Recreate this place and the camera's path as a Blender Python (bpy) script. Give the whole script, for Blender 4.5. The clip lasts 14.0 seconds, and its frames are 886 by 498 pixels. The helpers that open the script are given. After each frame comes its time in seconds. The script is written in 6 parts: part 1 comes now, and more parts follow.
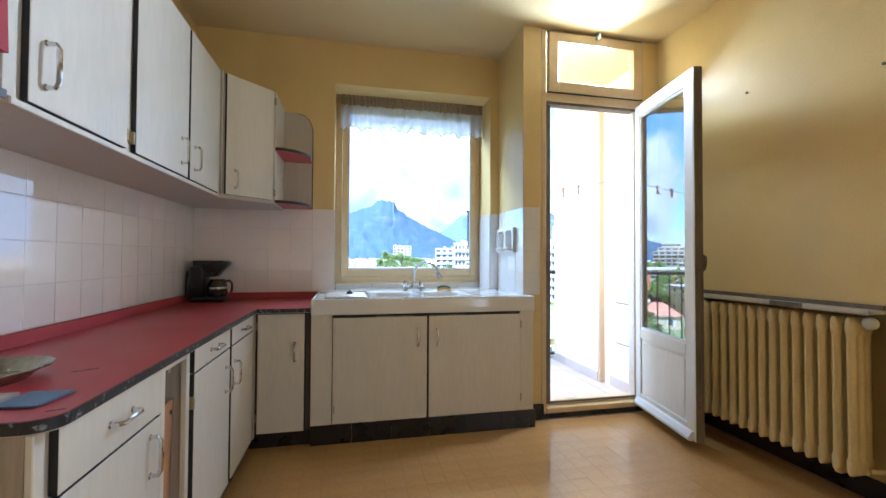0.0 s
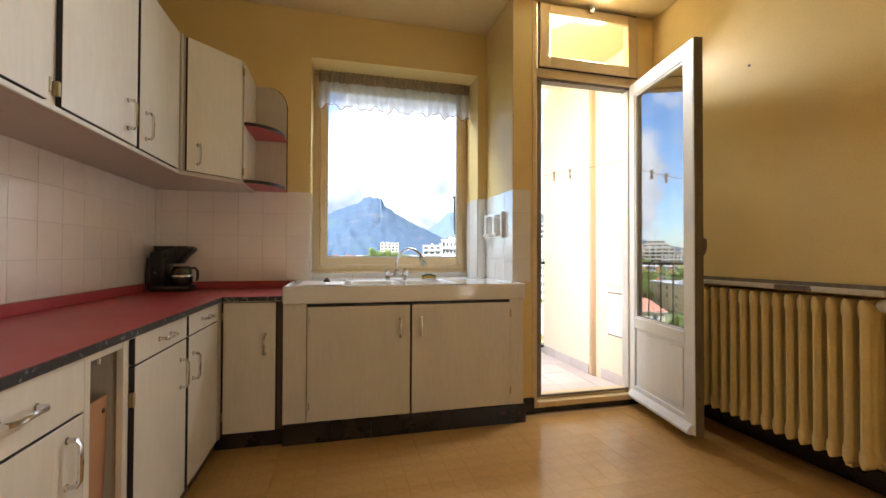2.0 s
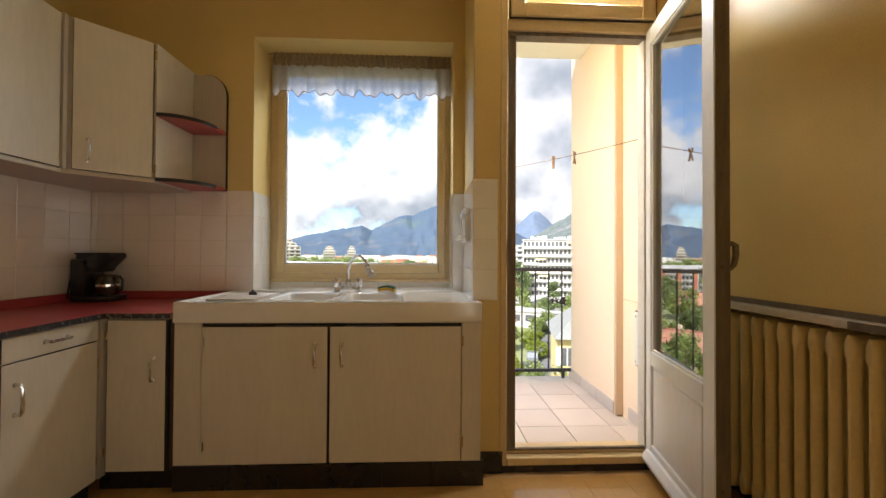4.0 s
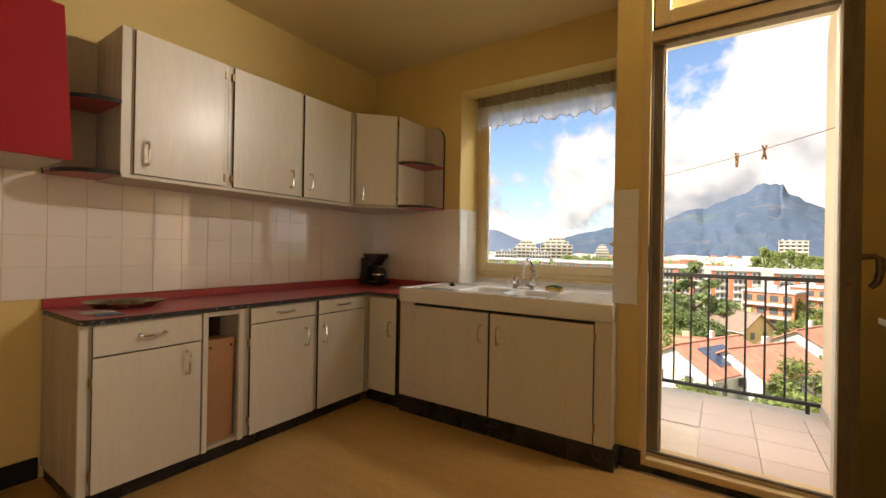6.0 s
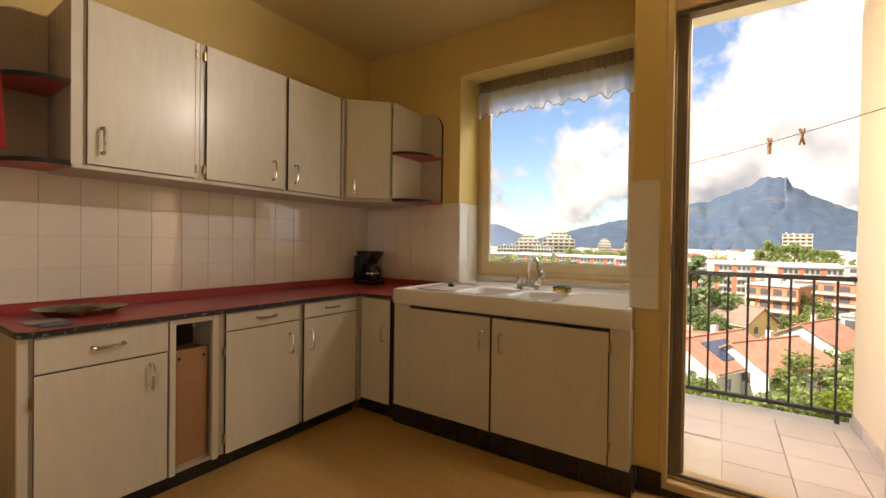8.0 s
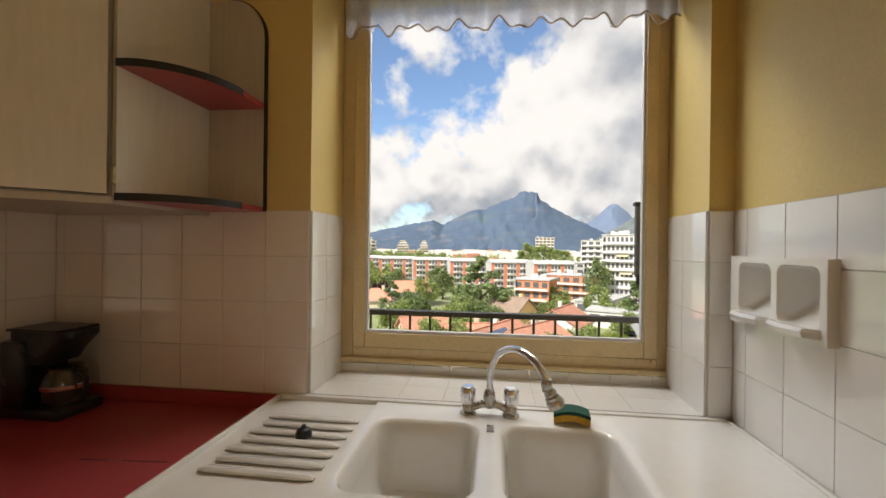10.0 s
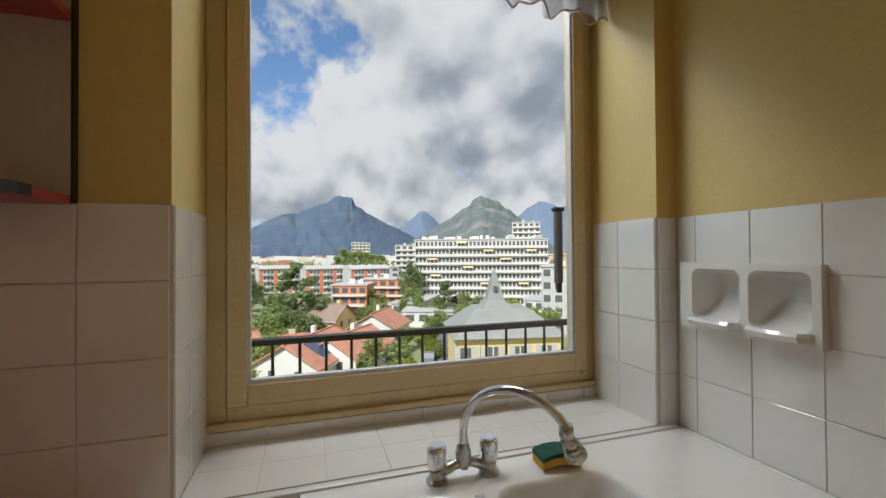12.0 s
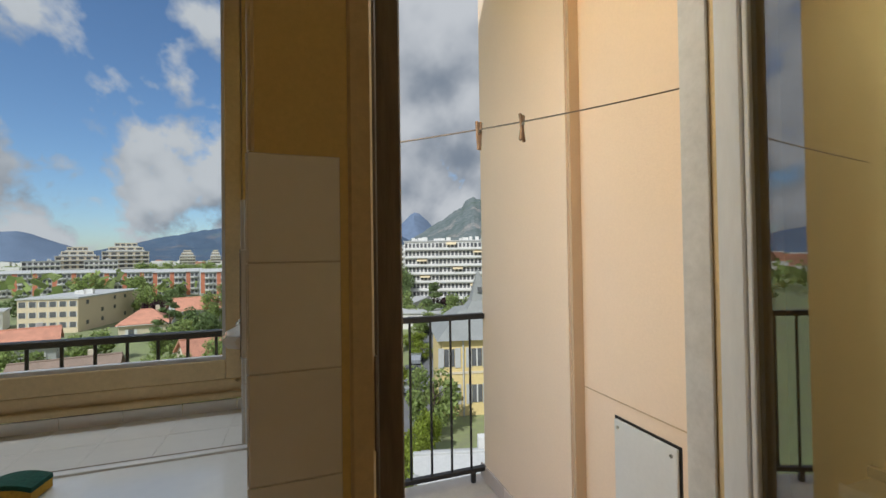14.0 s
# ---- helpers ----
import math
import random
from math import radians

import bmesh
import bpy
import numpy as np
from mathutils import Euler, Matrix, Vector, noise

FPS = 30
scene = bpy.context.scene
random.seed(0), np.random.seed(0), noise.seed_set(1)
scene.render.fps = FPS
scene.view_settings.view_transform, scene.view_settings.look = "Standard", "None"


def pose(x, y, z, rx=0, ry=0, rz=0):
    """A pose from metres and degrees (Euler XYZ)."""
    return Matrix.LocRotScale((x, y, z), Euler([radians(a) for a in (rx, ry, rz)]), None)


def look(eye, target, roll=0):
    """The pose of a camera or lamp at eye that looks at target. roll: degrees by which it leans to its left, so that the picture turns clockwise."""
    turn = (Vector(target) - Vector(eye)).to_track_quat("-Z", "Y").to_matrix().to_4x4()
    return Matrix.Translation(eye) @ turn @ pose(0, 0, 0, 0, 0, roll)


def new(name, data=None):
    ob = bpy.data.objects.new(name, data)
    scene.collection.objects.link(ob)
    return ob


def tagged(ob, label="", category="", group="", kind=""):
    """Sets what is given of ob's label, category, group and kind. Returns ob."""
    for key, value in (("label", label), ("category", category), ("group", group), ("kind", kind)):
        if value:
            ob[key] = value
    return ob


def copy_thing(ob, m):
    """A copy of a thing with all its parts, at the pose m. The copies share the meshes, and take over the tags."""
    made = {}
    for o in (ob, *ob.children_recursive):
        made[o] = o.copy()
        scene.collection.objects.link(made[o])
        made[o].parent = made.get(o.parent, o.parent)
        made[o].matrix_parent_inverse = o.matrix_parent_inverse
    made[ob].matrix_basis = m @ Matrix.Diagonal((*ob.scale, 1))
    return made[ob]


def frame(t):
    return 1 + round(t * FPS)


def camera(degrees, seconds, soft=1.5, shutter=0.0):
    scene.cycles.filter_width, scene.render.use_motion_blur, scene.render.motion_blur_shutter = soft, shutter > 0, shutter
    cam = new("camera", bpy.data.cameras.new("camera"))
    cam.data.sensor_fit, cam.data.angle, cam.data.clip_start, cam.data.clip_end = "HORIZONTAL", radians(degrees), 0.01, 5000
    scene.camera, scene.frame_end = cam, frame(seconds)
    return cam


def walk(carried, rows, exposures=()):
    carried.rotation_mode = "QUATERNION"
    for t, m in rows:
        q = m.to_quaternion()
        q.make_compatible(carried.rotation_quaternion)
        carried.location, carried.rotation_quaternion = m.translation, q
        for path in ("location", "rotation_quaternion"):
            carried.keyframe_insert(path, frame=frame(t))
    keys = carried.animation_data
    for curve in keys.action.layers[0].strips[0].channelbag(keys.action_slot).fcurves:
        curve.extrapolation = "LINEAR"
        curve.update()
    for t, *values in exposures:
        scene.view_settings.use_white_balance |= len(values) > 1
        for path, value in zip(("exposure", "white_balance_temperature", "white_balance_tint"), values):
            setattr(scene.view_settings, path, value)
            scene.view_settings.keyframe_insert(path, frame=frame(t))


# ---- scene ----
cam = camera(93.7, 14.0)
PATH = [
    (0, (0.035, -0.086, 1.1), (0.462, 1.868, 1.142), 0.3),
    (0.5, (-0.002, -0.068, 1.021), (0.442, 1.882, 1.065), 0.2),
    (1, (-0.004, -0.071, 0.999), (0.46, 1.874, 1.044), 0.2),
    (1.5, (0.013, -0.042, 1.0), (0.506, 1.896, 1.043), 0.2),
    (2, (0.094, 0.088, 1.026), (0.579, 2.028, 1.054), 0.2),
    (2.5, (0.233, 0.381, 1.024), (0.698, 2.326, 1.048), 0.2),
    (5, (1.381, 0.53, 1.114), (0.873, 2.464, 1.143), 0.7),
    (5.5, (1.534, 0.346, 1.119), (0.659, 2.145, 1.131), 0.9),
    (6, (1.649, 0.216, 1.117), (0.54, 1.88, 1.121), 1.0),
    (6.5, (1.678, 0.202, 1.055), (0.459, 1.788, 1.051), 1.0),
    (7, (1.681, 0.207, 1.049), (0.433, 1.769, 1.037), 1.0),
    (7.5, (1.661, 0.267, 1.097), (0.451, 1.859, 1.077), 0.9),
    (8, (1.539, 0.432, 1.136), (0.422, 2.091, 1.114), 0.8),
    (10.5, (0.285, 2.035, 1.361), (0.303, 4.035, 1.362), 0.5),
    (11, (0.16, 2.143, 1.367), (0.419, 4.126, 1.379), 0.2),
    (11.5, (0.118, 2.154, 1.352), (0.576, 4.101, 1.371), -0.1),
    (12, (0.158, 2.129, 1.349), (0.773, 4.031, 1.372), -0.4),
    (12.5, (0.341, 2.042, 1.342), (1.06, 3.908, 1.367), -0.6),
    (13, (0.598, 1.947, 1.327), (1.362, 3.795, 1.342), -0.7),
    (13.5, (0.927, 1.924, 1.313), (1.668, 3.781, 1.336), -0.7),
    (14, (1.244, 1.954, 1.307), (1.892, 3.846, 1.337), -0.8),
]
EXPOSURES = [(0, 1.5, 4500, 6), (0.5, 1.45, 4500, 6), (1.0, 1.4, 4600, 6), (1.5, 1.35, 5300, 8), (2.5, 1.2, 5900, 11), (4.8, 0.7, 6500, 11), (5.5, 0.7, 6700, 12), (6.5, 0.7, 7450, 15), (8.2, 0.7, 7350, 15),
             (10.3, 0.3, 6600, 11), (10.7, 0.1, 6300, 10), (11.1, 0.02, 6200, 9), (12.2, 0.0, 6200, 9), (13.2, -0.25, 6100, 8), (14, -0.45, 5900, 7)]
walk(cam, [(t, look(eye, target, roll)) for t, eye, target, roll in PATH], EXPOSURES)

# ---- world, sun, lamp ----
rng = random.Random(7)
SUN = Vector((-0.50, -0.52, 0.69)).normalized()


def nd(tree, kind, **vals):
    n = tree.nodes.new(kind)
    for k, v in vals.items():
        n.inputs[k.replace("_", " ")].default_value = v
    return n


def build_world():
    w = bpy.data.worlds.new("sky")
    scene.world = w
    w.use_nodes = True
    tr = w.node_tree
    tr.nodes.clear()
    ln = tr.links.new
    out = tr.nodes.new("ShaderNodeOutputWorld")
    bg = nd(tr, "ShaderNodeBackground", Strength=0.1)
    sky = tr.nodes.new("ShaderNodeTexSky")
    sky.sky_type = "NISHITA"
    sky.sun_disc = False
    sky.sun_elevation = math.asin(SUN.z)
    sky.sun_rotation = math.atan2(SUN.x, SUN.y)
    sky.air_density, sky.dust_density, sky.ozone_density = 1.0, 0.6, 2.0
    gain = tr.nodes.new("ShaderNodeMix")
    gain.data_type, gain.blend_type = "RGBA", "MULTIPLY"
    gain.inputs[0].default_value = 1.0
    gain.inputs[7].default_value = (1.4, 1.5, 1.6, 1)
    ln(sky.outputs[0], gain.inputs[6])
    tc = tr.nodes.new("ShaderNodeTexCoord")

    # the cloud layer lies flat overhead, so it draws together towards the horizon
    sep = tr.nodes.new("ShaderNodeSeparateXYZ")
    ln(tc.outputs["Generated"], sep.inputs[0])
    den = nd(tr, "ShaderNodeMath")
    den.operation = "MULTIPLY_ADD"
    den.inputs[1].default_value, den.inputs[2].default_value = 0.60, 0.42
    up = nd(tr, "ShaderNodeMath")
    up.operation = "MAXIMUM"
    up.inputs[1].default_value = 0.0
    ln(sep.outputs[2], up.inputs[0])
    ln(up.outputs[0], den.inputs[0])
    com = tr.nodes.new("ShaderNodeCombineXYZ")
    for k in (0, 1):
        q = nd(tr, "ShaderNodeMath")
        q.operation = "DIVIDE"
        ln(sep.outputs[k], q.inputs[0])
        ln(den.outputs[0], q.inputs[1])
        ln(q.outputs[0], com.inputs[k])

    def puffs(shift, scale, grow=1.0, detail=10.0, lump=0.34, rough=0.5):
        """Broad banks of cloud with rounded heads."""
        mp = tr.nodes.new("ShaderNodeMapping")
        mp.inputs["Scale"].default_value = (grow, grow * 0.8, grow)
        mp.inputs["Location"].default_value = shift
        ln(com.outputs[0], mp.inputs[0])
        n = nd(tr, "ShaderNodeTexNoise", Scale=scale, Detail=detail, Roughness=rough, Distortion=0.1)
        ln(mp.outputs[0], n.inputs["Vector"])
        v = nd(tr, "ShaderNodeTexVoronoi", Scale=scale * 2.6, Detail=min(4.0, detail), Roughness=0.5)
        v.normalize = True
        warp = nd(tr, "ShaderNodeMix")
        warp.data_type = "RGBA"
        warp.inputs[0].default_value = 0.09
        ln(mp.outputs[0], warp.inputs[6])
        ln(n.outputs["Color"], warp.inputs[7])
        ln(warp.outputs[2], v.inputs["Vector"])
        m = nd(tr, "ShaderNodeMath")
        m.operation = "MULTIPLY_ADD"
        m.inputs[1].default_value, m.inputs[2].default_value = -lump, lump * 0.33
        ln(v.outputs["Distance"], m.inputs[0])
        add = nd(tr, "ShaderNodeMath")
        add.operation = "ADD"
        ln(n.outputs["Fac"], add.inputs[0])
        ln(m.outputs[0], add.inputs[1])
        return add

    bank = (3.1, 0.35, 0.4)
    cover, low, above = puffs(bank, 1.9, rough=0.57), puffs(bank, 1.9, 1.0, 3.0), puffs(bank, 1.9, 0.93, 3.0)
    body = puffs((0.4, 2.2, 1.15), 2.4, 1.0, 5.0, 0.2)
    # more cloud towards the east
    east = nd(tr, "ShaderNodeMath")
    east.operation = "MULTIPLY_ADD"
    east.inputs[1].default_value = 0.10
    ln(sep.outputs[0], east.inputs[0])
    ln(cover.outputs[0], east.inputs[2])
    mask = tr.nodes.new("ShaderNodeValToRGB")
    mask.color_ramp.elements[0].position, mask.color_ramp.elements[1].position = 0.41, 0.475
    ln(east.outputs[0], mask.inputs[0])
    # tops of the puffs catch the light, their bases are grey
    dif = nd(tr, "ShaderNodeMath")
    dif.operation = "SUBTRACT"
    ln(low.outputs[0], dif.inputs[0])
    ln(above.outputs[0], dif.inputs[1])
    mad = nd(tr, "ShaderNodeMath")
    mad.operation = "MULTIPLY_ADD"
    mad.inputs[1].default_value = 1.5
    ln(dif.outputs[0], mad.inputs[0])
    ln(body.outputs[0], mad.inputs[2])
    shade = tr.nodes.new("ShaderNodeValToRGB")
    e = shade.color_ramp.elements
    shade.color_ramp.interpolation = "EASE"
    e[0].position, e[0].color = 0.20, (2.9, 3.2, 3.7, 1)
    e[1].position, e[1].color = 0.67, (7.7, 7.5, 7.4, 1)
    ln(mad.outputs[0], shade.inputs[0])
    mix = tr.nodes.new("ShaderNodeMix")
    mix.data_type = "RGBA"
    ln(mask.outputs[0], mix.inputs[0])
    ln(gain.outputs[2], mix.inputs[6])
    ln(shade.outputs[0], mix.inputs[7])
    ln(mix.outputs[2], bg.inputs["Color"])
    ln(bg.outputs[0], out.inputs[0])


build_world()
sun_data = bpy.data.lights.new("sun", "SUN")
sun_data.energy, sun_data.angle, sun_data.color = 5.0, math.radians(0.6), (1.0, 0.95, 0.87)
sun = new("sun", sun_data)
sun.matrix_world = look(SUN * 50, (0, 0, 0))


def fill_lamp(name, eye, target, w, h, watts, colour):
    """An added area lamp that tops up the sky's light, in or near an opening."""
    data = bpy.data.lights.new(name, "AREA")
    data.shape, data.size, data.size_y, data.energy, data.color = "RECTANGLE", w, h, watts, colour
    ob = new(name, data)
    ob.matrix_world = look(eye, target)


# added fill from behind the camera, no such source is known
fill_lamp("rear_fill", (2.30, -0.85, 1.03), (0.0, -0.85, 1.03), 1.06, 2.0, 4.5, (1.0, 0.88, 0.70))
# added lamp under the balcony ceiling, tops up skylight on sill and sink
fill_lamp("window_fill", (0.10, 3.72, 2.765), (0.10, 3.10, 1.65), 1.8, 0.42, 44, (0.95, 0.98, 1.0))
# added lamp hidden behind the pier, turned outwards to brighten the apricot wall
fill_lamp("balcony_wall_fill", (1.43, 2.80, 1.35), (2.03, 3.60, 1.35), 0.30, 2.0, 8, (1.0, 0.96, 0.90))
# added lamp behind the transom pane, aimed to brighten the left wall
fill_lamp("transom_fill", (1.86, 2.70, 2.50), (-0.70, 1.40, 0.95), 0.22, 0.23, 22, (1.0, 0.97, 0.92))


# ---- materials ----
MATS = {}


def mat(name, col, rough=0.5, metal=0.0, var=0.12, scale=6.0, fine=60.0, bump=0.05, stretch=(1, 1, 1),
        tint=None, coat=0.0, island=False, objvar=0.0, rvar=0.1, spec=0.5, leafy=0.0, dirt=0.0, dirtcol=(0.12, 0.09, 0.06), chips=None, chipscale=42.0, dirtscale=2.3):
    """A procedural surface: two scales of tone, fine relief, uneven gloss and, where asked, blotches of dirt."""
    m = bpy.data.materials.new(name)
    m.use_nodes = True
    tr = m.node_tree
    ln = tr.links.new
    b = tr.nodes["Principled BSDF"]
    b.inputs["Metallic"].default_value = metal
    b.inputs["Specular IOR Level"].default_value = spec
    b.inputs["Coat Weight"].default_value = coat
    b.inputs["Coat Roughness"].default_value = max(0.02, rough * 0.6)
    tc = tr.nodes.new("ShaderNodeTexCoord")
    mp = tr.nodes.new("ShaderNodeMapping")
    mp.inputs["Scale"].default_value = stretch
    ln(tc.outputs["Object"], mp.inputs[0])
    big = nd(tr, "ShaderNodeTexNoise", Scale=scale, Detail=4.0, Roughness=0.6)
    sml = nd(tr, "ShaderNodeTexNoise", Scale=fine, Detail=5.0, Roughness=0.65)
    ln(mp.outputs[0], big.inputs["Vector"])
    ln(mp.outputs[0], sml.inputs["Vector"])
    add = nd(tr, "ShaderNodeMath")
    add.operation = "ADD"
    ln(big.outputs["Fac"], add.inputs[0])
    ln(sml.outputs["Fac"], add.inputs[1])
    half = nd(tr, "ShaderNodeMath")
    half.operation = "MULTIPLY"
    half.inputs[1].default_value = 0.5
    ln(add.outputs[0], half.inputs[0])
    fac = half
    if island or objvar:
        src = tr.nodes.new("ShaderNodeNewGeometry" if island else "ShaderNodeObjectInfo")
        mul = nd(tr, "ShaderNodeMath")
        mul.operation = "MULTIPLY_ADD"
        mul.inputs[1].default_value = objvar or 0.25
        ln(src.outputs["Random Per Island" if island else "Random"], mul.inputs[0])
        ln(half.outputs[0], mul.inputs[2])
        fac = nd(tr, "ShaderNodeMath")
        fac.operation = "SUBTRACT"
        fac.inputs[1].default_value = 0.5 * (objvar or 0.25)
        ln(mul.outputs[0], fac.inputs[0])
    ramp = tr.nodes.new("ShaderNodeValToRGB")
    lo = tint or tuple(c * (1 - var) for c in col)
    hi = tuple(min(1, c * (1 + var * 0.7)) for c in col)
    e = ramp.color_ramp.elements
    e[0].position, e[0].color = 0.32, (*lo, 1)
    e[1].position, e[1].color = 0.66, (*hi, 1)
    ln(fac.outputs[0], ramp.inputs[0])
    colour = ramp.outputs[0]
    if dirt:
        dn = nd(tr, "ShaderNodeTexNoise", Scale=dirtscale, Detail=7.0, Roughness=0.7)
        ln(tc.outputs["Object"], dn.inputs["Vector"])
        dr = tr.nodes.new("ShaderNodeValToRGB")
        dr.color_ramp.elements[0].position, dr.color_ramp.elements[1].position = 0.56, 0.74
        dr.color_ramp.elements[1].color = (dirt, dirt, dirt, 1)
        ln(dn.outputs["Fac"], dr.inputs[0])
        mx = tr.nodes.new("ShaderNodeMix")
        mx.data_type = "RGBA"
        mx.inputs[7].default_value = (*dirtcol, 1)
        ln(dr.outputs[0], mx.inputs[0])
        ln(colour, mx.inputs[6])
        colour = mx.outputs[2]
    if chips:
        cn = nd(tr, "ShaderNodeTexNoise", Scale=chipscale, Detail=6.0, Roughness=0.7)
        ln(tc.outputs["Object"], cn.inputs["Vector"])
        cr_ = tr.nodes.new("ShaderNodeValToRGB")
        cr_.color_ramp.elements[0].position, cr_.color_ramp.elements[1].position = 0.57, 0.63
        ln(cn.outputs["Fac"], cr_.inputs[0])
        mx = tr.nodes.new("ShaderNodeMix")
        mx.data_type = "RGBA"
        mx.inputs[7].default_value = (*chips, 1)
        ln(cr_.outputs[0], mx.inputs[0])
        ln(colour, mx.inputs[6])
        colour = mx.outputs[2]
    ln(colour, b.inputs["Base Color"])
    rr = nd(tr, "ShaderNodeMapRange")
    rr.inputs["To Min"].default_value = max(0.02, rough - rvar)
    rr.inputs["To Max"].default_value = min(1, rough + rvar)
    ln(big.outputs["Fac"], rr.inputs["Value"])
    ln(rr.outputs[0], b.inputs["Roughness"])
    if bump:
        bp = nd(tr, "ShaderNodeBump", Strength=min(1, bump * 4), Distance=0.002)
        ln(sml.outputs["Fac"], bp.inputs["Height"])
        ln(bp.outputs[0], b.inputs["Normal"])
    if leafy:
        tl = tr.nodes.new("ShaderNodeBsdfTranslucent")
        ln(colour, tl.inputs["Color"])
        mx = tr.nodes.new("ShaderNodeMixShader")
        mx.inputs[0].default_value = leafy
        ln(b.outputs[0], mx.inputs[1])
        ln(tl.outputs[0], mx.inputs[2])
        ln(mx.outputs[0], tr.nodes["Material Output"].inputs[0])
    MATS[name] = m
    return m


def glass_mat(name, tint=(1, 1, 1), least=0.004, power=4.2):
    """A thin clear pane: straight view through, mirror gloss by Fresnel."""
    m = bpy.data.materials.new(name)
    m.use_nodes = True
    tr = m.node_tree
    tr.nodes.clear()
    out = tr.nodes.new("ShaderNodeOutputMaterial")
    mx = tr.nodes.new("ShaderNodeMixShader")
    lw = nd(tr, "ShaderNodeLayerWeight", Blend=0.5)
    pw = nd(tr, "ShaderNodeMath")
    pw.operation = "POWER"
    pw.inputs[1].default_value = power
    tr.links.new(lw.outputs["Facing"], pw.inputs[0])
    fr = nd(tr, "ShaderNodeMapRange")
    fr.inputs["To Min"].default_value = least
    tr.links.new(pw.outputs[0], fr.inputs["Value"])
    t = nd(tr, "ShaderNodeBsdfTransparent", Color=(*tint, 1))
    g = nd(tr, "ShaderNodeBsdfGlossy", Roughness=0.0)
    tr.links.new(fr.outputs[0], mx.inputs[0])
    tr.links.new(t.outputs[0], mx.inputs[1])
    tr.links.new(g.outputs[0], mx.inputs[2])
    tr.links.new(mx.outputs[0], out.inputs[0])
    return m


def sheer_mat(name, col, clear, spread=0.18):
    m = bpy.data.materials.new(name)
    m.use_nodes = True
    tr = m.node_tree
    tr.nodes.clear()
    ln = tr.links.new
    out = tr.nodes.new("ShaderNodeOutputMaterial")
    d = nd(tr, "ShaderNodeBsdfDiffuse", Color=(*col, 1))
    l = nd(tr, "ShaderNodeBsdfTranslucent", Color=(*col, 1))
    t = tr.nodes.new("ShaderNodeBsdfTransparent")
    m1, m2 = tr.nodes.new("ShaderNodeMixShader"), tr.nodes.new("ShaderNodeMixShader")
    tc = tr.nodes.new("ShaderNodeTexCoord")
    vo = nd(tr, "ShaderNodeTexVoronoi", Scale=85.0)
    ln(tc.outputs["Object"], vo.inputs["Vector"])
    mr = nd(tr, "ShaderNodeMapRange")
    mr.inputs["From Max"].default_value = 0.7
    mr.inputs["To Min"].default_value = max(0, clear - spread)
    mr.inputs["To Max"].default_value = min(1, clear + spread)
    ln(vo.outputs["Distance"], mr.inputs["Value"])
    m1.inputs[0].default_value = 0.55
    ln(d.outputs[0], m1.inputs[1])
    ln(l.outputs[0], m1.inputs[2])
    ln(mr.outputs[0], m2.inputs[0])
    ln(m1.outputs[0], m2.inputs[1])
    ln(t.outputs[0], m2.inputs[2])
    ln(m2.outputs[0], out.inputs[0])
    return m


PAINT_Y = mat("ochre_gloss_paint", (0.695, 0.525, 0.21), 0.38, var=0.10, scale=1.6, fine=120, bump=0.03, spec=0.45, dirt=0.18, dirtcol=(0.42, 0.30, 0.10))
PAINT_C = mat("ceiling_paint", (0.66, 0.52, 0.26), 0.32, var=0.07, scale=1.2, fine=90, bump=0.02)
PAINT_F = mat("frame_paint", (0.66, 0.51, 0.28), 0.4, var=0.14, scale=5, fine=70, bump=0.06, dirt=0.25, dirtcol=(0.30, 0.22, 0.10))
PAINT_W = mat("white_door_paint", (0.74, 0.76, 0.80), 0.4, var=0.08, scale=5, fine=60, bump=0.06, stretch=(1, 1, 0.2), dirt=0.2, dirtcol=(0.4, 0.37, 0.32))
EDGE_W = mat("worn_wood_edge", (0.16, 0.125, 0.09), 0.6, var=0.45, scale=9, fine=50, bump=0.15, stretch=(1, 1, 0.15))
TILE = mat("cream_glazed_tile", (0.82, 0.745, 0.68), 0.035, var=0.03, scale=4, fine=25, bump=0.006, objvar=0.25, rvar=0.02, spec=0.9, coat=0.8)
TILE_W = mat("white_glazed_tile", (0.80, 0.785, 0.75), 0.08, var=0.03, scale=4, fine=25, bump=0.01, objvar=0.25, rvar=0.04, spec=0.9, coat=0.8)
GROUT = mat("grout", (0.60, 0.56, 0.51), 0.8, var=0.15, scale=10, fine=150, bump=0.1)
FLOOR = mat("amber_floor_tile", (0.44, 0.26, 0.09), 0.20, var=0.13, scale=3, fine=40, bump=0.03, objvar=0.04, rvar=0.08, dirt=0.12, dirtcol=(0.3, 0.17, 0.06))
FLOOR_J = mat("floor_joint", (0.41, 0.24, 0.08), 0.7, var=0.2, bump=0.1)
LAM = mat("cream_laminate", (0.66, 0.61, 0.515), 0.38, var=0.085, scale=5, fine=55, bump=0.02, stretch=(1, 1, 0.16), coat=0.22, rvar=0.06)
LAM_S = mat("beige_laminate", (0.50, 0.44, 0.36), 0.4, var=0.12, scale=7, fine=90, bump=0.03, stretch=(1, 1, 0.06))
WOODV = mat("grey_wood_veneer", (0.43, 0.35, 0.27), 0.5, var=0.35, scale=8, fine=70, bump=0.06, stretch=(1, 1, 0.07))
DARK = mat("black_edging", (0.012, 0.010, 0.010), 0.45, var=0.3, bump=0.03)
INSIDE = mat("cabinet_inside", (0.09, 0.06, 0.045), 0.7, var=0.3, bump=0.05)
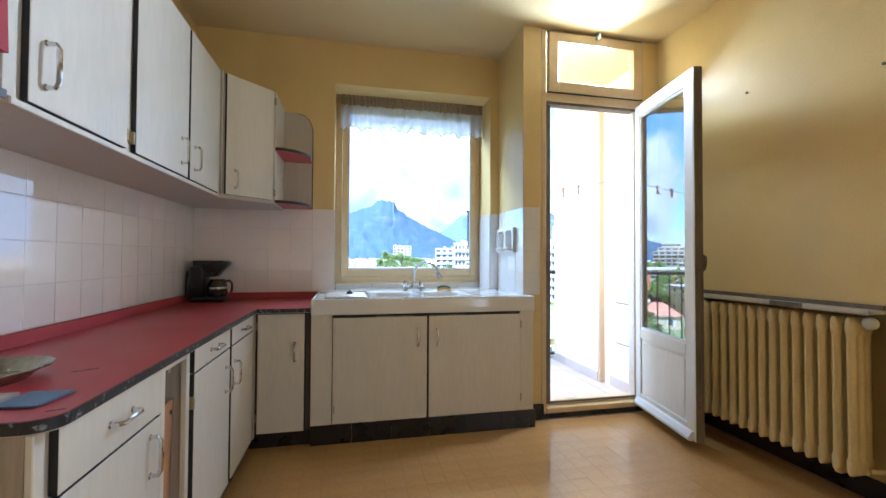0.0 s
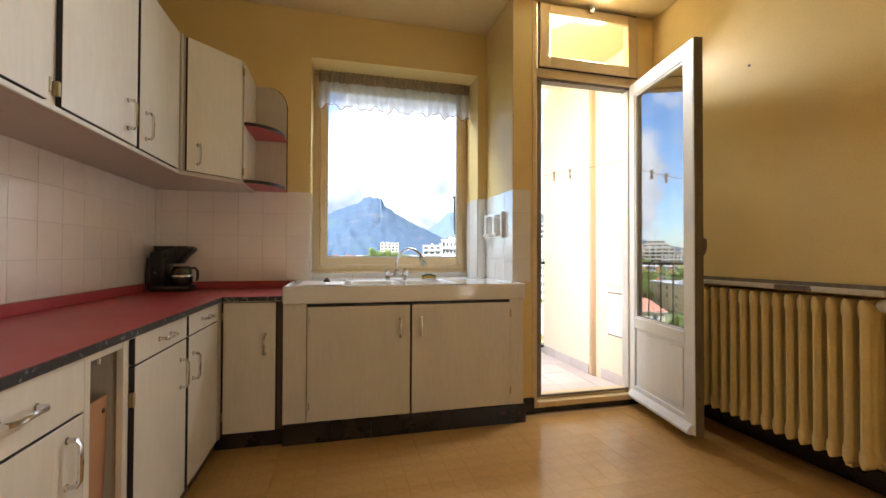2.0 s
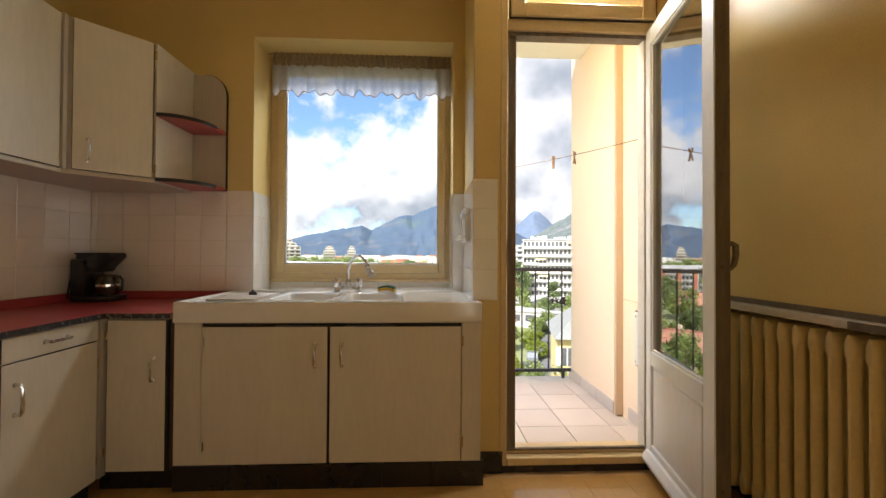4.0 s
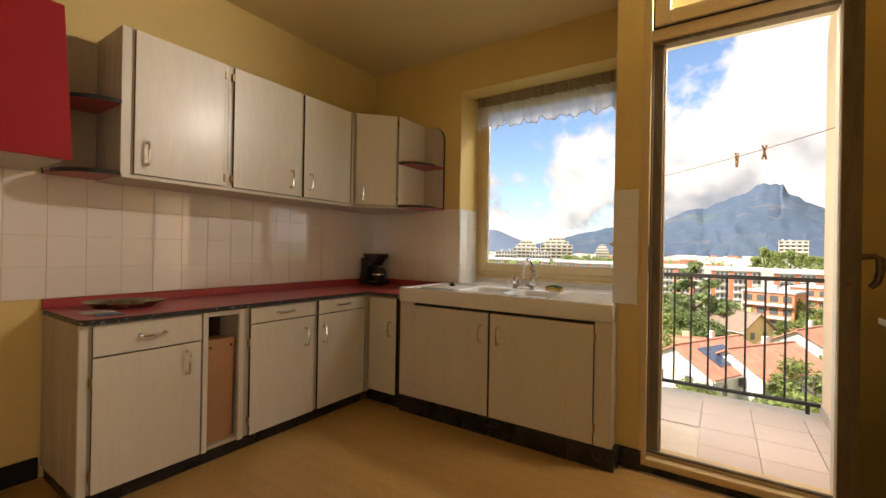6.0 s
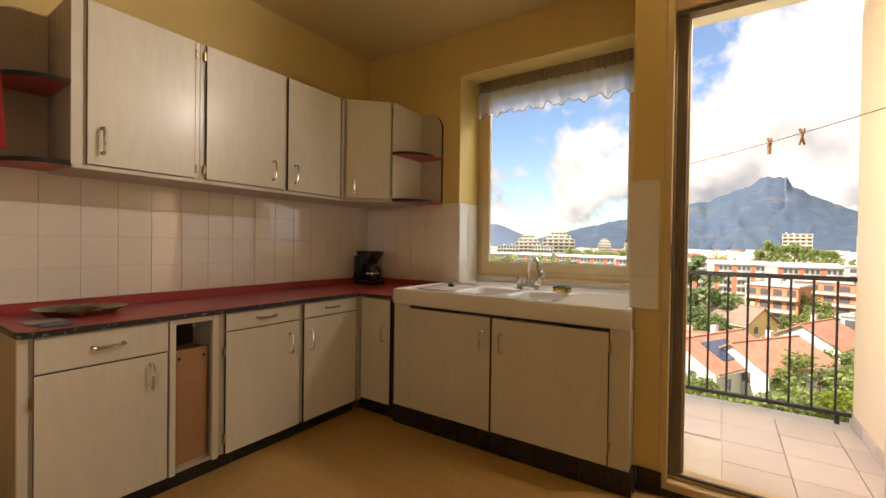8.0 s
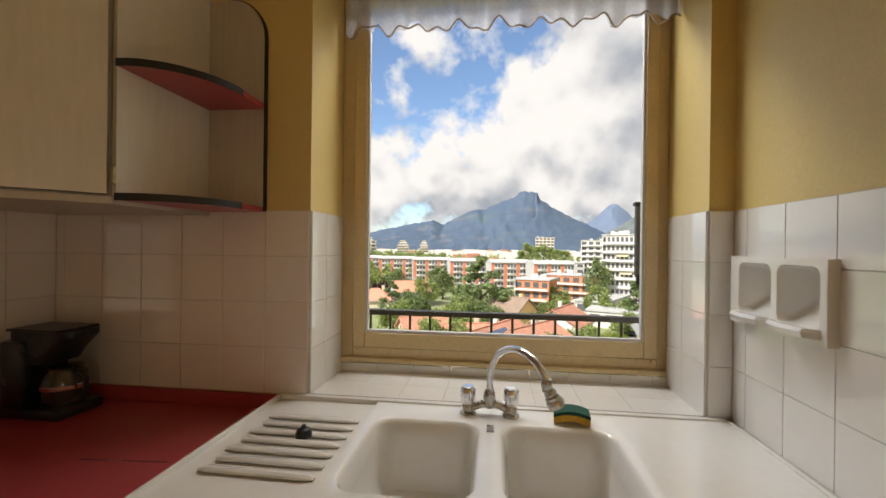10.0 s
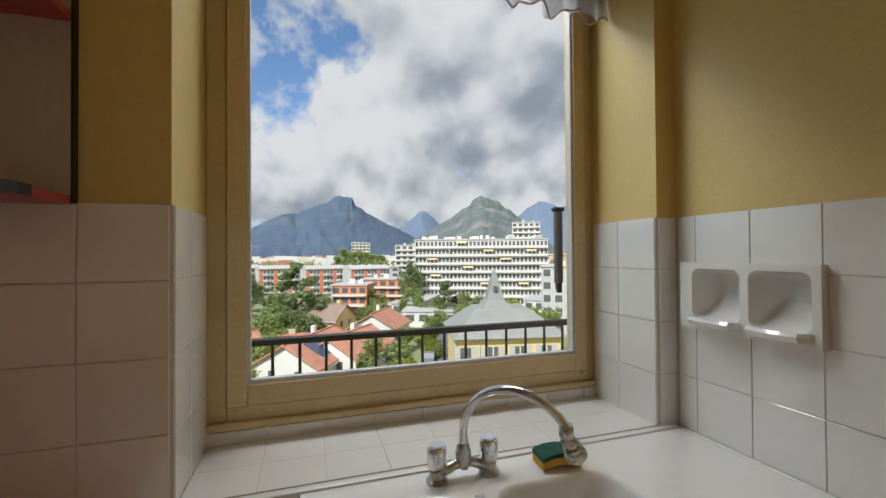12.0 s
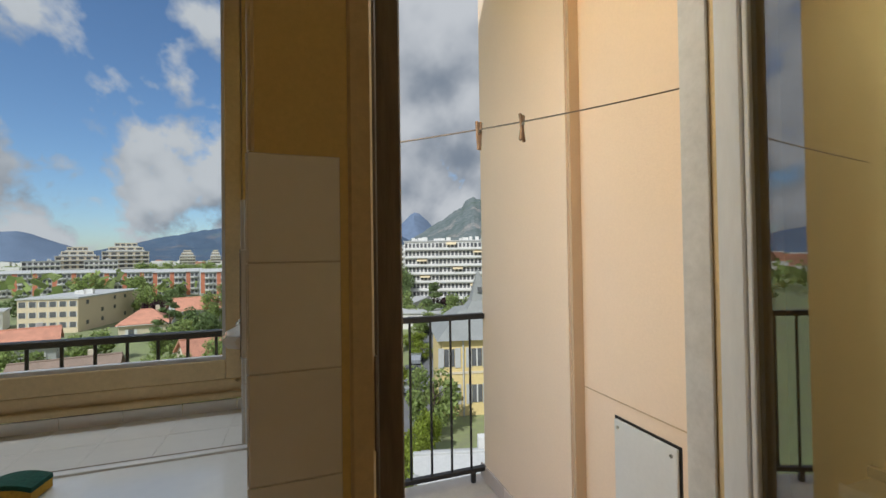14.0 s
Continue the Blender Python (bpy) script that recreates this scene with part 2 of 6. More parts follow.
RED = mat("red_laminate", (0.40, 0.055, 0.062), 0.36, var=0.10, scale=4, fine=90, bump=0.03, dirt=0.12, dirtcol=(0.22, 0.05, 0.05))
RED_D = mat("red_front", (0.30, 0.008, 0.012), 0.55, var=0.06, scale=2, fine=60, bump=0.02, spec=0.25)
WORN = mat("worn_counter_edge", (0.018, 0.018, 0.021), 0.45, var=0.5, scale=28, fine=120, bump=0.15, chips=(0.24, 0.25, 0.25))
PLINTH = mat("black_plinth_tile", (0.013, 0.012, 0.012), 0.28, var=0.3, scale=4, fine=60, bump=0.03)
HARDB = mat("hardboard", (0.42, 0.22, 0.11), 0.65, var=0.14, scale=6, fine=140, bump=0.06)
CERAM = mat("white_ceramic", (0.78, 0.76, 0.72), 0.10, var=0.04, scale=3, fine=30, bump=0.0, rvar=0.05, coat=0.4)
CHROME = mat("chrome", (0.72, 0.72, 0.74), 0.12, 1.0, var=0.10, scale=30, fine=90, bump=0.01, rvar=0.06)
CHROME_D = mat("dull_chrome", (0.50, 0.49, 0.46), 0.28, 1.0, var=0.25, scale=40, fine=120, bump=0.04)
BRASS = mat("dull_brass", (0.42, 0.33, 0.17), 0.35, 1.0, var=0.25, scale=40)
BLACKP = mat("black_plastic", (0.012, 0.012, 0.013), 0.3, var=0.2, bump=0.02)
CARAFE = mat("dark_glass", (0.03, 0.025, 0.02), 0.05, var=0.1, bump=0.0, coat=0.6)
STEELT = mat("tarnished_tray", (0.34, 0.33, 0.24), 0.25, 0.9, var=0.35, scale=12, fine=50, bump=0.05)
PAPER_B = mat("blue_grey_paper", (0.13, 0.21, 0.32), 0.5, var=0.15)
PAPER_W = mat("newsprint", (0.48, 0.44, 0.40), 0.7, var=0.45, scale=40, fine=110, stretch=(1, 0.2, 1))
SPG = mat("scouring_pad", (0.012, 0.075, 0.05), 0.95, var=0.4, scale=60, fine=200, bump=0.4)
SPY = mat("yellow_sponge", (0.55, 0.33, 0.04), 0.9, var=0.3, scale=60, fine=160, bump=0.4)
RADP = mat("radiator_paint", (0.75, 0.62, 0.33), 0.42, var=0.10, scale=6, fine=60, bump=0.04, dirt=0.2, dirtcol=(0.4, 0.28, 0.1))
SHELFM = mat("radiator_shelf_paint", (0.60, 0.56, 0.46), 0.45, var=0.15, scale=7, fine=60, bump=0.05, dirt=0.3)
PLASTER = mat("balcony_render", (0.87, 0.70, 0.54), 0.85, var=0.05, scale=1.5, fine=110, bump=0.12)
PLASTER_D = mat("balcony_render_shaded", (0.56, 0.41, 0.27), 0.85, var=0.06, scale=2, fine=110, bump=0.1)
SOFFIT = mat("balcony_soffit", (0.78, 0.75, 0.66), 0.85, var=0.05, scale=2, fine=100, bump=0.08)
BTILE = mat("balcony_tile", (0.58, 0.50, 0.46), 0.5, var=0.08, scale=6, fine=60, bump=0.05, objvar=0.4, dirt=0.2, dirtcol=(0.4, 0.33, 0.28))
IRON = mat("dark_iron_paint", (0.022, 0.021, 0.023), 0.45, var=0.3, scale=20, fine=90, bump=0.06)
METER = mat("white_steel_cover", (0.70, 0.71, 0.71), 0.4, var=0.04)
PEGW = mat("peg_wood", (0.22, 0.13, 0.07), 0.7, var=0.25, scale=30)
BRONZE = mat("dark_bronze", (0.16, 0.13, 0.10), 0.35, 0.9, var=0.3, scale=30)
STAYM = mat("weathered_grey_iron", (0.11, 0.11, 0.115), 0.6, var=0.3, scale=20)
CORD = mat("line_cord", (0.16, 0.13, 0.10), 0.8)
BEAD = mat("grey_glazing_bead", (0.62, 0.61, 0.60), 0.5, var=0.12, scale=20)
WEATHER = mat("weathered_bare_wood", (0.20, 0.16, 0.115), 0.75, var=0.4, scale=7, fine=60, bump=0.15, stretch=(1, 1, 0.12))
GLASS_D = glass_mat("door_glass", (0.82, 0.84, 0.84), 0.24, 2.2)
GLASS = glass_mat("window_glass", (0.97, 0.98, 0.98))
SHEER = sheer_mat("sheer_curtain", (0.60, 0.60, 0.65), 0.16, 0.05)
LACE = sheer_mat("lace_heading", (0.42, 0.34, 0.27), 0.14)


# ---- mesh helpers ----
ORIG = {}


def bx(bm, x0, x1, y0, y1, z0, z1, bev=0.0, seg=1):
    m = Matrix.Translation(((x0 + x1) / 2, (y0 + y1) / 2, (z0 + z1) / 2)) @ Matrix.Diagonal((abs(x1 - x0), abs(y1 - y0), abs(z1 - z0), 1))
    vs = bmesh.ops.create_cube(bm, size=1, matrix=m)["verts"]
    if bev:
        es = list({e for v in vs for e in v.link_edges})
        bmesh.ops.bevel(bm, geom=es, offset=bev, segments=seg, affect="EDGES", profile=0.5)
    return bm


def box(*a, **k):
    return bx(bmesh.new(), *a, **k)


def cyl(bm, p0, p1, r, r2=None, seg=16):
    p0, p1 = Vector(p0), Vector(p1)
    q = (p1 - p0).to_track_quat("Z", "Y").to_matrix().to_4x4()
    bmesh.ops.create_cone(bm, cap_ends=True, segments=seg, radius1=r, radius2=r if r2 is None else r2,
                          depth=(p1 - p0).length, matrix=Matrix.Translation((p0 + p1) / 2) @ q)
    return bm


def loft(bm, rings, close=True, cap0=True, cap1=True):
    vr = [[bm.verts.new(p) for p in r] for r in rings]
    n = len(vr[0])
    for a, b in zip(vr, vr[1:]):
        for i in range(n if close else n - 1):
            bm.faces.new((a[i], a[(i + 1) % n], b[(i + 1) % n], b[i]))
    if cap0:
        bm.faces.new(list(reversed(vr[0])))
    if cap1:
        bm.faces.new(vr[-1])
    return bm


def tube(bm, pts, r, seg=10, flat=1.0):
    pts = [Vector(p) for p in pts]
    rings, prev = [], None
    for i, p in enumerate(pts):
        d = (pts[min(i + 1, len(pts) - 1)] - pts[max(i - 1, 0)]).normalized()
        if prev is None:
            prev = d.orthogonal().normalized()
        u = (prev - d * prev.dot(d)).normalized()
        v = d.cross(u)
        prev = u
        rr = r[i] if isinstance(r, (list, tuple)) else r
        rings.append([p + (u * math.cos(a) + v * math.sin(a) * flat) * rr for a in (2 * math.pi * k / seg for k in range(seg))])
    return loft(bm, rings)


def lathe(bm, c, prof, seg=24, sx=1.0, sy=1.0):
    """Turn a profile of (radius, height) round the vertical through c."""
    rings = [[(c[0] + r * sx * math.cos(a), c[1] + r * sy * math.sin(a), c[2] + z) for a in (2 * math.pi * k / seg for k in range(seg))] for r, z in prof]
    return loft(bm, rings)


def prism(bm, poly, z0, z1):
    return loft(bm, [[(x, y, z0) for x, y in poly], [(x, y, z1) for x, y in poly]])


def arc(n, a0, a1):
    return [a0 + (a1 - a0) * i / n for i in range(n + 1)]


def faced(bm, n):
    """The faces that look along n keep the first material, all others take the second."""
    bmesh.ops.recalc_face_normals(bm, faces=bm.faces)
    for f in bm.faces:
        f.material_index = 0 if f.normal.dot(Vector(n)) > 0.5 else 1
    return bm


def mesh_of(bm, name, material, shift=None, smooth=False):
    if shift is not None:
        bmesh.ops.translate(bm, verts=bm.verts, vec=-shift)
    bmesh.ops.recalc_face_normals(bm, faces=bm.faces)
    me = bpy.data.meshes.new(name)
    bm.to_mesh(me)
    bm.free()
    for m in (material if isinstance(material, (list, tuple)) else [material]):
        me.materials.append(m)
    if smooth:
        me.shade_smooth()
        me.set_sharp_from_angle(angle=math.radians(38))
    return me


def thing(name, at, label, category, group="", kind=""):
    """An empty at the base of a thing that is made of parts."""
    ob = new(name)
    ob.empty_display_size = 0.05
    ob.location = at
    ORIG[ob.name] = Vector(at)
    return tagged(ob, label, category, group, kind)


def part(name, bm, material, parent, label="", smooth=False):
    o = ORIG[parent.name]
    ob = new(name, mesh_of(bm, name, material, o, smooth))
    ob.parent = parent
    ORIG[ob.name] = o
    return tagged(ob, label)


def single(name, bm, material, at, label, category, group="", kind="", smooth=False):
    o = Vector(at)
    ob = new(name, mesh_of(bm, name, material, o, smooth))
    ob.location = o
    ORIG[ob.name] = o
    return tagged(ob, label, category, group, kind)


def piece(name, me, parent, m):
    ob = new(name, me)
    ob.parent = parent
    ob.matrix_basis = Matrix.Translation(-ORIG[parent.name]) @ m
    return ob


def structure(name, bm, material, label, category):
    return single(name, bm, material, (0, 0, 0), label, category, kind="structure")


# ---- large structure ----
XL, XR, YB, YS, ZC = -1.04, 2.25, 3.075, -1.5, 2.71      # room: sides, window wall, rear wall, ceiling
WX0, WX1, WZ0, WZ1 = -0.10, 1.11, 0.85, 2.39             # window recess
YF = 3.46                                                # outer face of the window wall
PX0, PX1, PY = 1.18, 1.31, 2.57                          # pier beside the door
DX0, DX1, DZ0, DZ1 = 1.346, 2.06, 0.09, 2.205            # clear door opening
YR, ZB = 4.25, -0.04                                     # railing, balcony floor

wall_left = structure("wall_left", box(XL - 0.12, XL, YS - 0.12, YF, -0.2, ZC), PAINT_Y, "ochre yellow gloss-painted wall with cream tiled splashback", "wall")
bm = box(XL, WX0, YB, YF, -0.2, ZC)
bx(bm, WX1, PX0, YB, YF, -0.2, ZC)
bx(bm, WX0, WX1, YB, YF, WZ1, ZC)
bx(bm, WX0, WX1, YB, YF, -0.2, WZ0 - 0.006)
wall_back = structure("wall_back", bm, PAINT_Y, "ochre yellow wall with a deep window recess", "wall")
bm = box(PX0, PX1, PY, 2.70, -0.2, ZC)
PXB = PX1 - 0.048
bx(bm, PX0, PXB, 2.70, YF, -0.2, 1.16)
bx(bm, PX0, PXB, 2.70, YF, 1.315, ZC)
bx(bm, PX0, PXB, 2.70, 2.708, 1.16, 1.315)
bx(bm, PX0, PXB, 3.004, YF, 1.16, 1.315)
bx(bm, PX0 + 0.06, PXB, 2.708, 3.004, 1.16, 1.315)
wall_pier = structure("wall_pier", bm, PAINT_Y, "ochre yellow pier between sink and balcony door", "wall")
cyl(bm := bmesh.new(), (PX0 + 0.001, PY + 0.004, 1.452), (PX0 + 0.001, PY + 0.004, ZC - 0.002), 0.006, seg=8)
part("corner_bead", bm, PAINT_F, wall_pier)
structure("wall_outside", box(-3.2, XL - 0.12, 3.3, YF, -0.2, 2.78), PLASTER, "beige rendered outer wall", "wall")
structure("wall_door_head", box(PX1, XR + 0.2, 2.585, 2.68, 2.70, 2.9), PAINT_Y, "ochre strip of wall over the balcony door", "wall")
bm = box(2.125, XR + 0.2, 2.575, 2.68, -0.2, 2.70)
structure("wall_door_side", bm, PAINT_Y, "ochre strip of wall beside the balcony door", "wall")
NY0, NY1, NZ = 1.235, 2.44, 0.885
# the opening at y -1.40 to -0.30 is made up, for the rear fill lamp
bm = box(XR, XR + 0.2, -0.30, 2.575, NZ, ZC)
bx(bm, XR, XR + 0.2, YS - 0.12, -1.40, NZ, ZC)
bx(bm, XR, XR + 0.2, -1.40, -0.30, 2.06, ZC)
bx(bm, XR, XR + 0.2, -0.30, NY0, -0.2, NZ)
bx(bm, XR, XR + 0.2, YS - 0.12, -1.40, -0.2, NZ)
bx(bm, XR, XR + 0.2, NY1, 2.575, -0.2, NZ)
bx(bm, XR + 0.125, XR + 0.2, NY0, NY1, -0.2, NZ)
wall_right = structure("wall_right", bm, PAINT_Y, "ochre gloss-painted wall with a radiator recess and an added unseen opening", "wall")
for y, z in ((1.86, 2.06), (1.23, 1.94)):
    cyl(bm := bmesh.new(), (XR - 0.006, y, z), (XR + 0.002, y, z), 0.007, seg=8)
    part("nail_hole", bm, EDGE_W, wall_right)
bm = box(XL, XR, YS - 0.12, YS, -0.2, ZC)
structure("wall_south", bm, PAINT_Y, "plain ochre rear wall", "wall")
structure("ceiling", box(XL - 0.12, XR + 0.2, YS - 0.12, YF, ZC, ZC + 0.2), PAINT_C, "pale ochre gloss-painted ceiling", "ceiling")
floor = structure("floor", box(XL, XR + 0.125, YS - 0.12, 2.66, -0.2, -0.004), FLOOR_J, "amber small-tiled kitchen floor, worn and glossy", "floor")

# black tiled baseboards
bm = box(XL, XL + 0.012, YS, 0.80, 0, 0.10, 0.002)
structure("baseboard", bm, PLINTH, "black tiled baseboard", "baseboard")
bm = box(XR - 0.012, XR, -0.30, NY0, 0, 0.10, 0.002)
structure("baseboard", bm, PLINTH, "black tiled baseboard", "baseboard")
structure("baseboard", box(XR + 0.112, XR + 0.125, NY0, NY1, 0, 0.10, 0.002), PLINTH, "black tiled baseboard behind the radiator", "baseboard")
structure("baseboard", box(1.215, 1.325, PY - 0.012, PY, 0, 0.105, 0.002), PLINTH, "black tiled baseboard", "baseboard")
structure("baseboard", box(1.325, XR, PY - 0.006, PY + 0.006, 0, 0.035, 0.002), PLINTH, "black strip under the door sill", "baseboard")

# ---- balcony ----
balcony = structure("balcony_floor", box(-3.2, 2.5, YF, YR + 0.10, -0.26, ZB - 0.012), GROUT, "balcony slab paved with pale square tiles", "floor")
loggia = structure("balcony_recess_floor", box(PX1, 2.5, 2.66, YF, -0.26, ZB - 0.012), GROUT, "balcony recess paved with pale square tiles", "floor")
bm = box(2.33, 2.5, 2.68, 3.39, -0.26, 2.96)
balc_wall = structure("wall_balcony", bm, PLASTER, "pale apricot rendered balcony side wall", "wall")
bm = box(2.28, 2.5, 3.39, YR + 0.02, -0.26, 3.3)
bmesh.ops.bevel(bm, geom=[e for e in bm.edges if abs(e.verts[0].co.z - e.verts[1].co.z) > 1], offset=0.012, segments=2, affect="EDGES")
pilaster = structure("wall_balcony_pilaster", bm, PLASTER, "pale apricot rendered pilaster at the balcony end", "wall")
# the pilaster's shaded return, drawn as a strip of darker render
structure("wall_balcony_step", box(2.282, 2.332, 3.374, 3.39, -0.04, 2.9), PLASTER_D, "room-facing edge of the balcony pilaster, its shade put into a darker colour", "wall")
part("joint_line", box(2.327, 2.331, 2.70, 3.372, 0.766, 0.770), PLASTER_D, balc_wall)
structure("balcony_ceiling", box(-3.2, 2.279, 2.68, 4.06, 2.78, 2.96), SOFFIT, "pale painted balcony ceiling", "ceiling")
structure("wall_facade", box(-9, 9, -7, YF, -16, -0.262), PLASTER, "beige rendered facade of the block below", "wall")
sk = mesh_of(box(-0.006, 0.006, -0.147, 0.147, 0, 0.085, 0.002), "skirting_tile", BTILE)
for i in range(2):
    piece("skirting_tile", sk, balc_wall, pose(2.326, 2.84 + 0.3 * i, ZB))
for i in range(3):
    piece("skirting_tile", sk, pilaster, pose(2.276, 3.55 + 0.3 * i, ZB))

railing = thing("balcony_railing", (0.0, YR, ZB), "dark iron balcony railing with upright bars", "railing")
part("top_rail", box(-3.2, 2.28, YR - 0.022, YR + 0.022, 0.925, 0.957, 0.004), IRON, railing)
part("bottom_rail", box(-3.2, 2.28, YR - 0.017, YR + 0.017, 0.020, 0.046, 0.003), IRON, railing)
bar = mesh_of(cyl(bmesh.new(), (0, 0, 0.044), (0, 0, 0.928), 0.0075, seg=8), "baluster", IRON)
for i in range(44):
    piece("baluster", bar, railing, pose(2.19 - 0.122 * i, YR, 0))
for x in (2.2, 0.72, -0.9, -2.6):
    part("foot", box(x - 0.012, x + 0.012, YR - 0.012, YR + 0.012, ZB, 0.022), IRON, railing)

cover = thing("meter_cover", (2.33, 3.06, 0.36), "white steel cover plate screwed to the balcony wall", "cover plate")
part("plate", box(2.316, 2.328, 2.926, 3.193, 0.36, 0.706, 0.004, 2), METER, cover)
part("seal", box(2.327, 2.331, 2.918, 3.200, 0.352, 0.714), DARK, cover)
for y in (2.945, 3.174):
    for z in (0.385, 0.68):
        part("screw", cyl(bmesh.new(), (2.312, y, z), (2.318, y, z), 0.006, seg=8), CHROME_D, cover)


def sag(a, b, drop, n=16):
    return [(a[0] + (b[0] - a[0]) * i / n, a[1] + (b[1] - a[1]) * i / n, a[2] + (b[2] - a[2]) * i / n - drop * 4 * (i / n) * (1 - i / n)) for i in range(n + 1)]


LINE_A, LINE_B = Vector((2.328, 2.845, 1.79)), Vector((1.312, 3.137, 1.595))
clothesline = thing("clothesline", LINE_A, "thin clothesline stretched across the balcony", "clothesline")
part("cord", tube(bmesh.new(), sag(LINE_A, LINE_B, 0.015), 0.0022, 6), CORD, clothesline)
part("hook", cyl(bmesh.new(), LINE_A, LINE_A - Vector((0.02, 0, 0)), 0.006, seg=8), CHROME_D, clothesline)


def clothes_peg(at, spread, turn):
    p = thing("clothes_peg", at, "wooden clothes peg clipped on the line", "clothes peg", "pegs on the line")
    for s in (-1, 1):
        bm = box(-0.005, 0.005, -0.004, 0.004, -0.062, 0.018, 0.002)
        bmesh.ops.transform(bm, matrix=Matrix.Translation(at) @ pose(0, 0, 0, 0, 0, turn) @ pose(s * 0.006, 0, 0, 0, s * spread, 0), verts=bm.verts)
        part("jaw", bm, PEGW, p)
    bm = bmesh.new()
    cyl(bm, Vector(at) + Vector((0, -0.007, -0.012)), Vector(at) + Vector((0, 0.007, -0.012)), 0.005, seg=8)
    part("spring", bm, CHROME_D, p)


def on_line(f):
    return LINE_A.lerp(LINE_B, f) - Vector((0, 0, 0.015 * 4 * f * (1 - f)))


clothes_peg(on_line(0.598) + Vector((0, 0, 0.004)), 4, 20)
clothes_peg(on_line(0.482) + Vector((0, 0, 0.004)), 17, 35)

# ---- window ----
window = thing("window_1", (0.5, 3.36, 0.885), "large fixed window in a cream-painted wooden frame", "window", kind="structure")
bm = box(WX0, 0.0 - 0.05, 3.36, 3.44, 0.885, WZ1, 0.003)
bx(bm, 1.075, WX1, 3.36, 3.44, 0.885, WZ1, 0.003)
bx(bm, -0.05, 1.075, 3.36, 3.44, 2.33, WZ1, 0.003)
bx(bm, -0.05, 1.075, 3.355, 3.44, 0.885, 0.945, 0.003)
part("window_frame", bm, PAINT_F, window)
bm = box(-0.048, 0.0, 3.345, 3.40, 0.947, 2.328, 0.004, 2)
bx(bm, 1.028, 1.073, 3.345, 3.40, 0.947, 2.328, 0.004, 2)
bx(bm, 0.0, 1.028, 3.346, 3.40, 0.947, 1.003, 0.004, 2)
bx(bm, 0.0, 1.028, 3.346, 3.40, 2.28, 2.328, 0.004, 2)
part("sash", bm, PAINT_F, window)
bm = box(0.0, 0.009, 3.352, 3.372, 1.003, 2.28)
bx(bm, 1.019, 1.028, 3.352, 3.372, 1.003, 2.28)
bx(bm, 0.009, 1.019, 3.352, 3.372, 1.003, 1.014)
bx(bm, 0.009, 1.019, 3.352, 3.372, 2.27, 2.28)
part("glazing_bead", bm, BEAD, window)
pane = part("pane", box(0.002, 1.026, 3.374, 3.378, 1.005, 2.278), GLASS, window, "clear glass pane")
pane.visible_shadow = False
part("drip_moulding", box(WX0 + 0.002, WX1 - 0.002, 3.338, 3.356, 0.888, 0.908, 0.006, 2), PAINT_F, window)
for x in (-0.03, 1.055):
    part("screw", cyl(bmesh.new(), (x, 3.342, 0.935), (x, 3.356, 0.935), 0.005, seg=8), PAINT_F, window)
stay = thing("shutter_stay", (1.06, 3.48, 1.2), "dark iron shutter stay beside the window", "bracket")
part("bar", box(1.035, 1.062, 3.465, 3.49, 1.235, 1.505, 0.004), STAYM, stay)
part("cap", box(1.030, 1.068, 3.462, 3.495, 1.505, 1.52, 0.003), IRON, stay)
part("catch", box(1.040, 1.060, 3.468, 3.485, 1.20, 1.235, 0.004), IRON, stay)

# gathered valance on a rod
valance = thing("curtain_valance", (0.5, 3.275, 2.38), "short sheer gathered valance with a brown lace heading", "curtain")
NW = 260


def ruffle(z_of, amp, freq, seed, y0):
    r = random.Random(seed)
    ph = [r.uniform(0, 6.28) for _ in range(4)]
    rows = []
    for k in range(9):
        f = k / 8
        row = []
        for i in range(NW + 1):
            u = i / NW
            x = -0.062 + 1.165 * u
            w = math.sin(freq * u + ph[0] + 1.5 * math.sin(17 * u + ph[1])) + 0.5 * math.sin(2.3 * freq * u + ph[2])
            row.append((x, y0 + amp * (0.5 + 0.7 * f) * w, z_of(u, f)))
        rows.append(row)
    b = bmesh.new()
    loft(b, rows, close=False, cap0=False, cap1=False)
    return b


def head_z(u, f):
    return 2.392 - f * 0.088 + 0.004 * math.sin(150 * u + 9 * f)


def hem_z(u, f):
    return 2.310 - f * (0.178 + 0.014 * math.sin(46 * u + 1.0) + 0.010 * math.sin(101 * u) + 0.007 * u)


part("heading", ruffle(head_z, 0.011, 210, 3, 3.268), LACE, valance, "brown lace heading", smooth=True)
part("skirt", ruffle(hem_z, 0.015, 52, 5, 3.272), SHEER, valance, smooth=True)
hem = [(-0.062 + 1.165 * i / 200, 3.272 + 0.014 * math.sin(62 * i / 200), hem_z(i / 200, 1.0)) for i in range(201)]
part("hem", tube(bmesh.new(), hem, 0.0036, 5), LACE, valance)
part("rod", cyl(bmesh.new(), (-0.09, 3.275, 2.382), (1.10, 3.275, 2.382), 0.005, seg=8), BRASS, valance)

# ---- balcony door ----
door_frame = thing("door_frame", (1.7, 2.6, 0.03), "cream-painted wooden frame of the balcony door with a transom light", "door frame", kind="structure")
bm = box(PX1 + 0.0005, DX0, 2.566, 2.66, 0.03, 2.70, 0.004)
bx(bm, DX1 + 0.01, 2.123, 2.566, 2.66, 0.03, 2.70, 0.004)
part("jamb", bm, PAINT_F, door_frame)
part("jamb_rebate", box(DX0, DX0 + 0.052, 2.606, 2.668, DZ0 + 0.004, DZ1 - 0.019, 0.003), WEATHER, door_frame, "bare weathered grey-brown rebate")
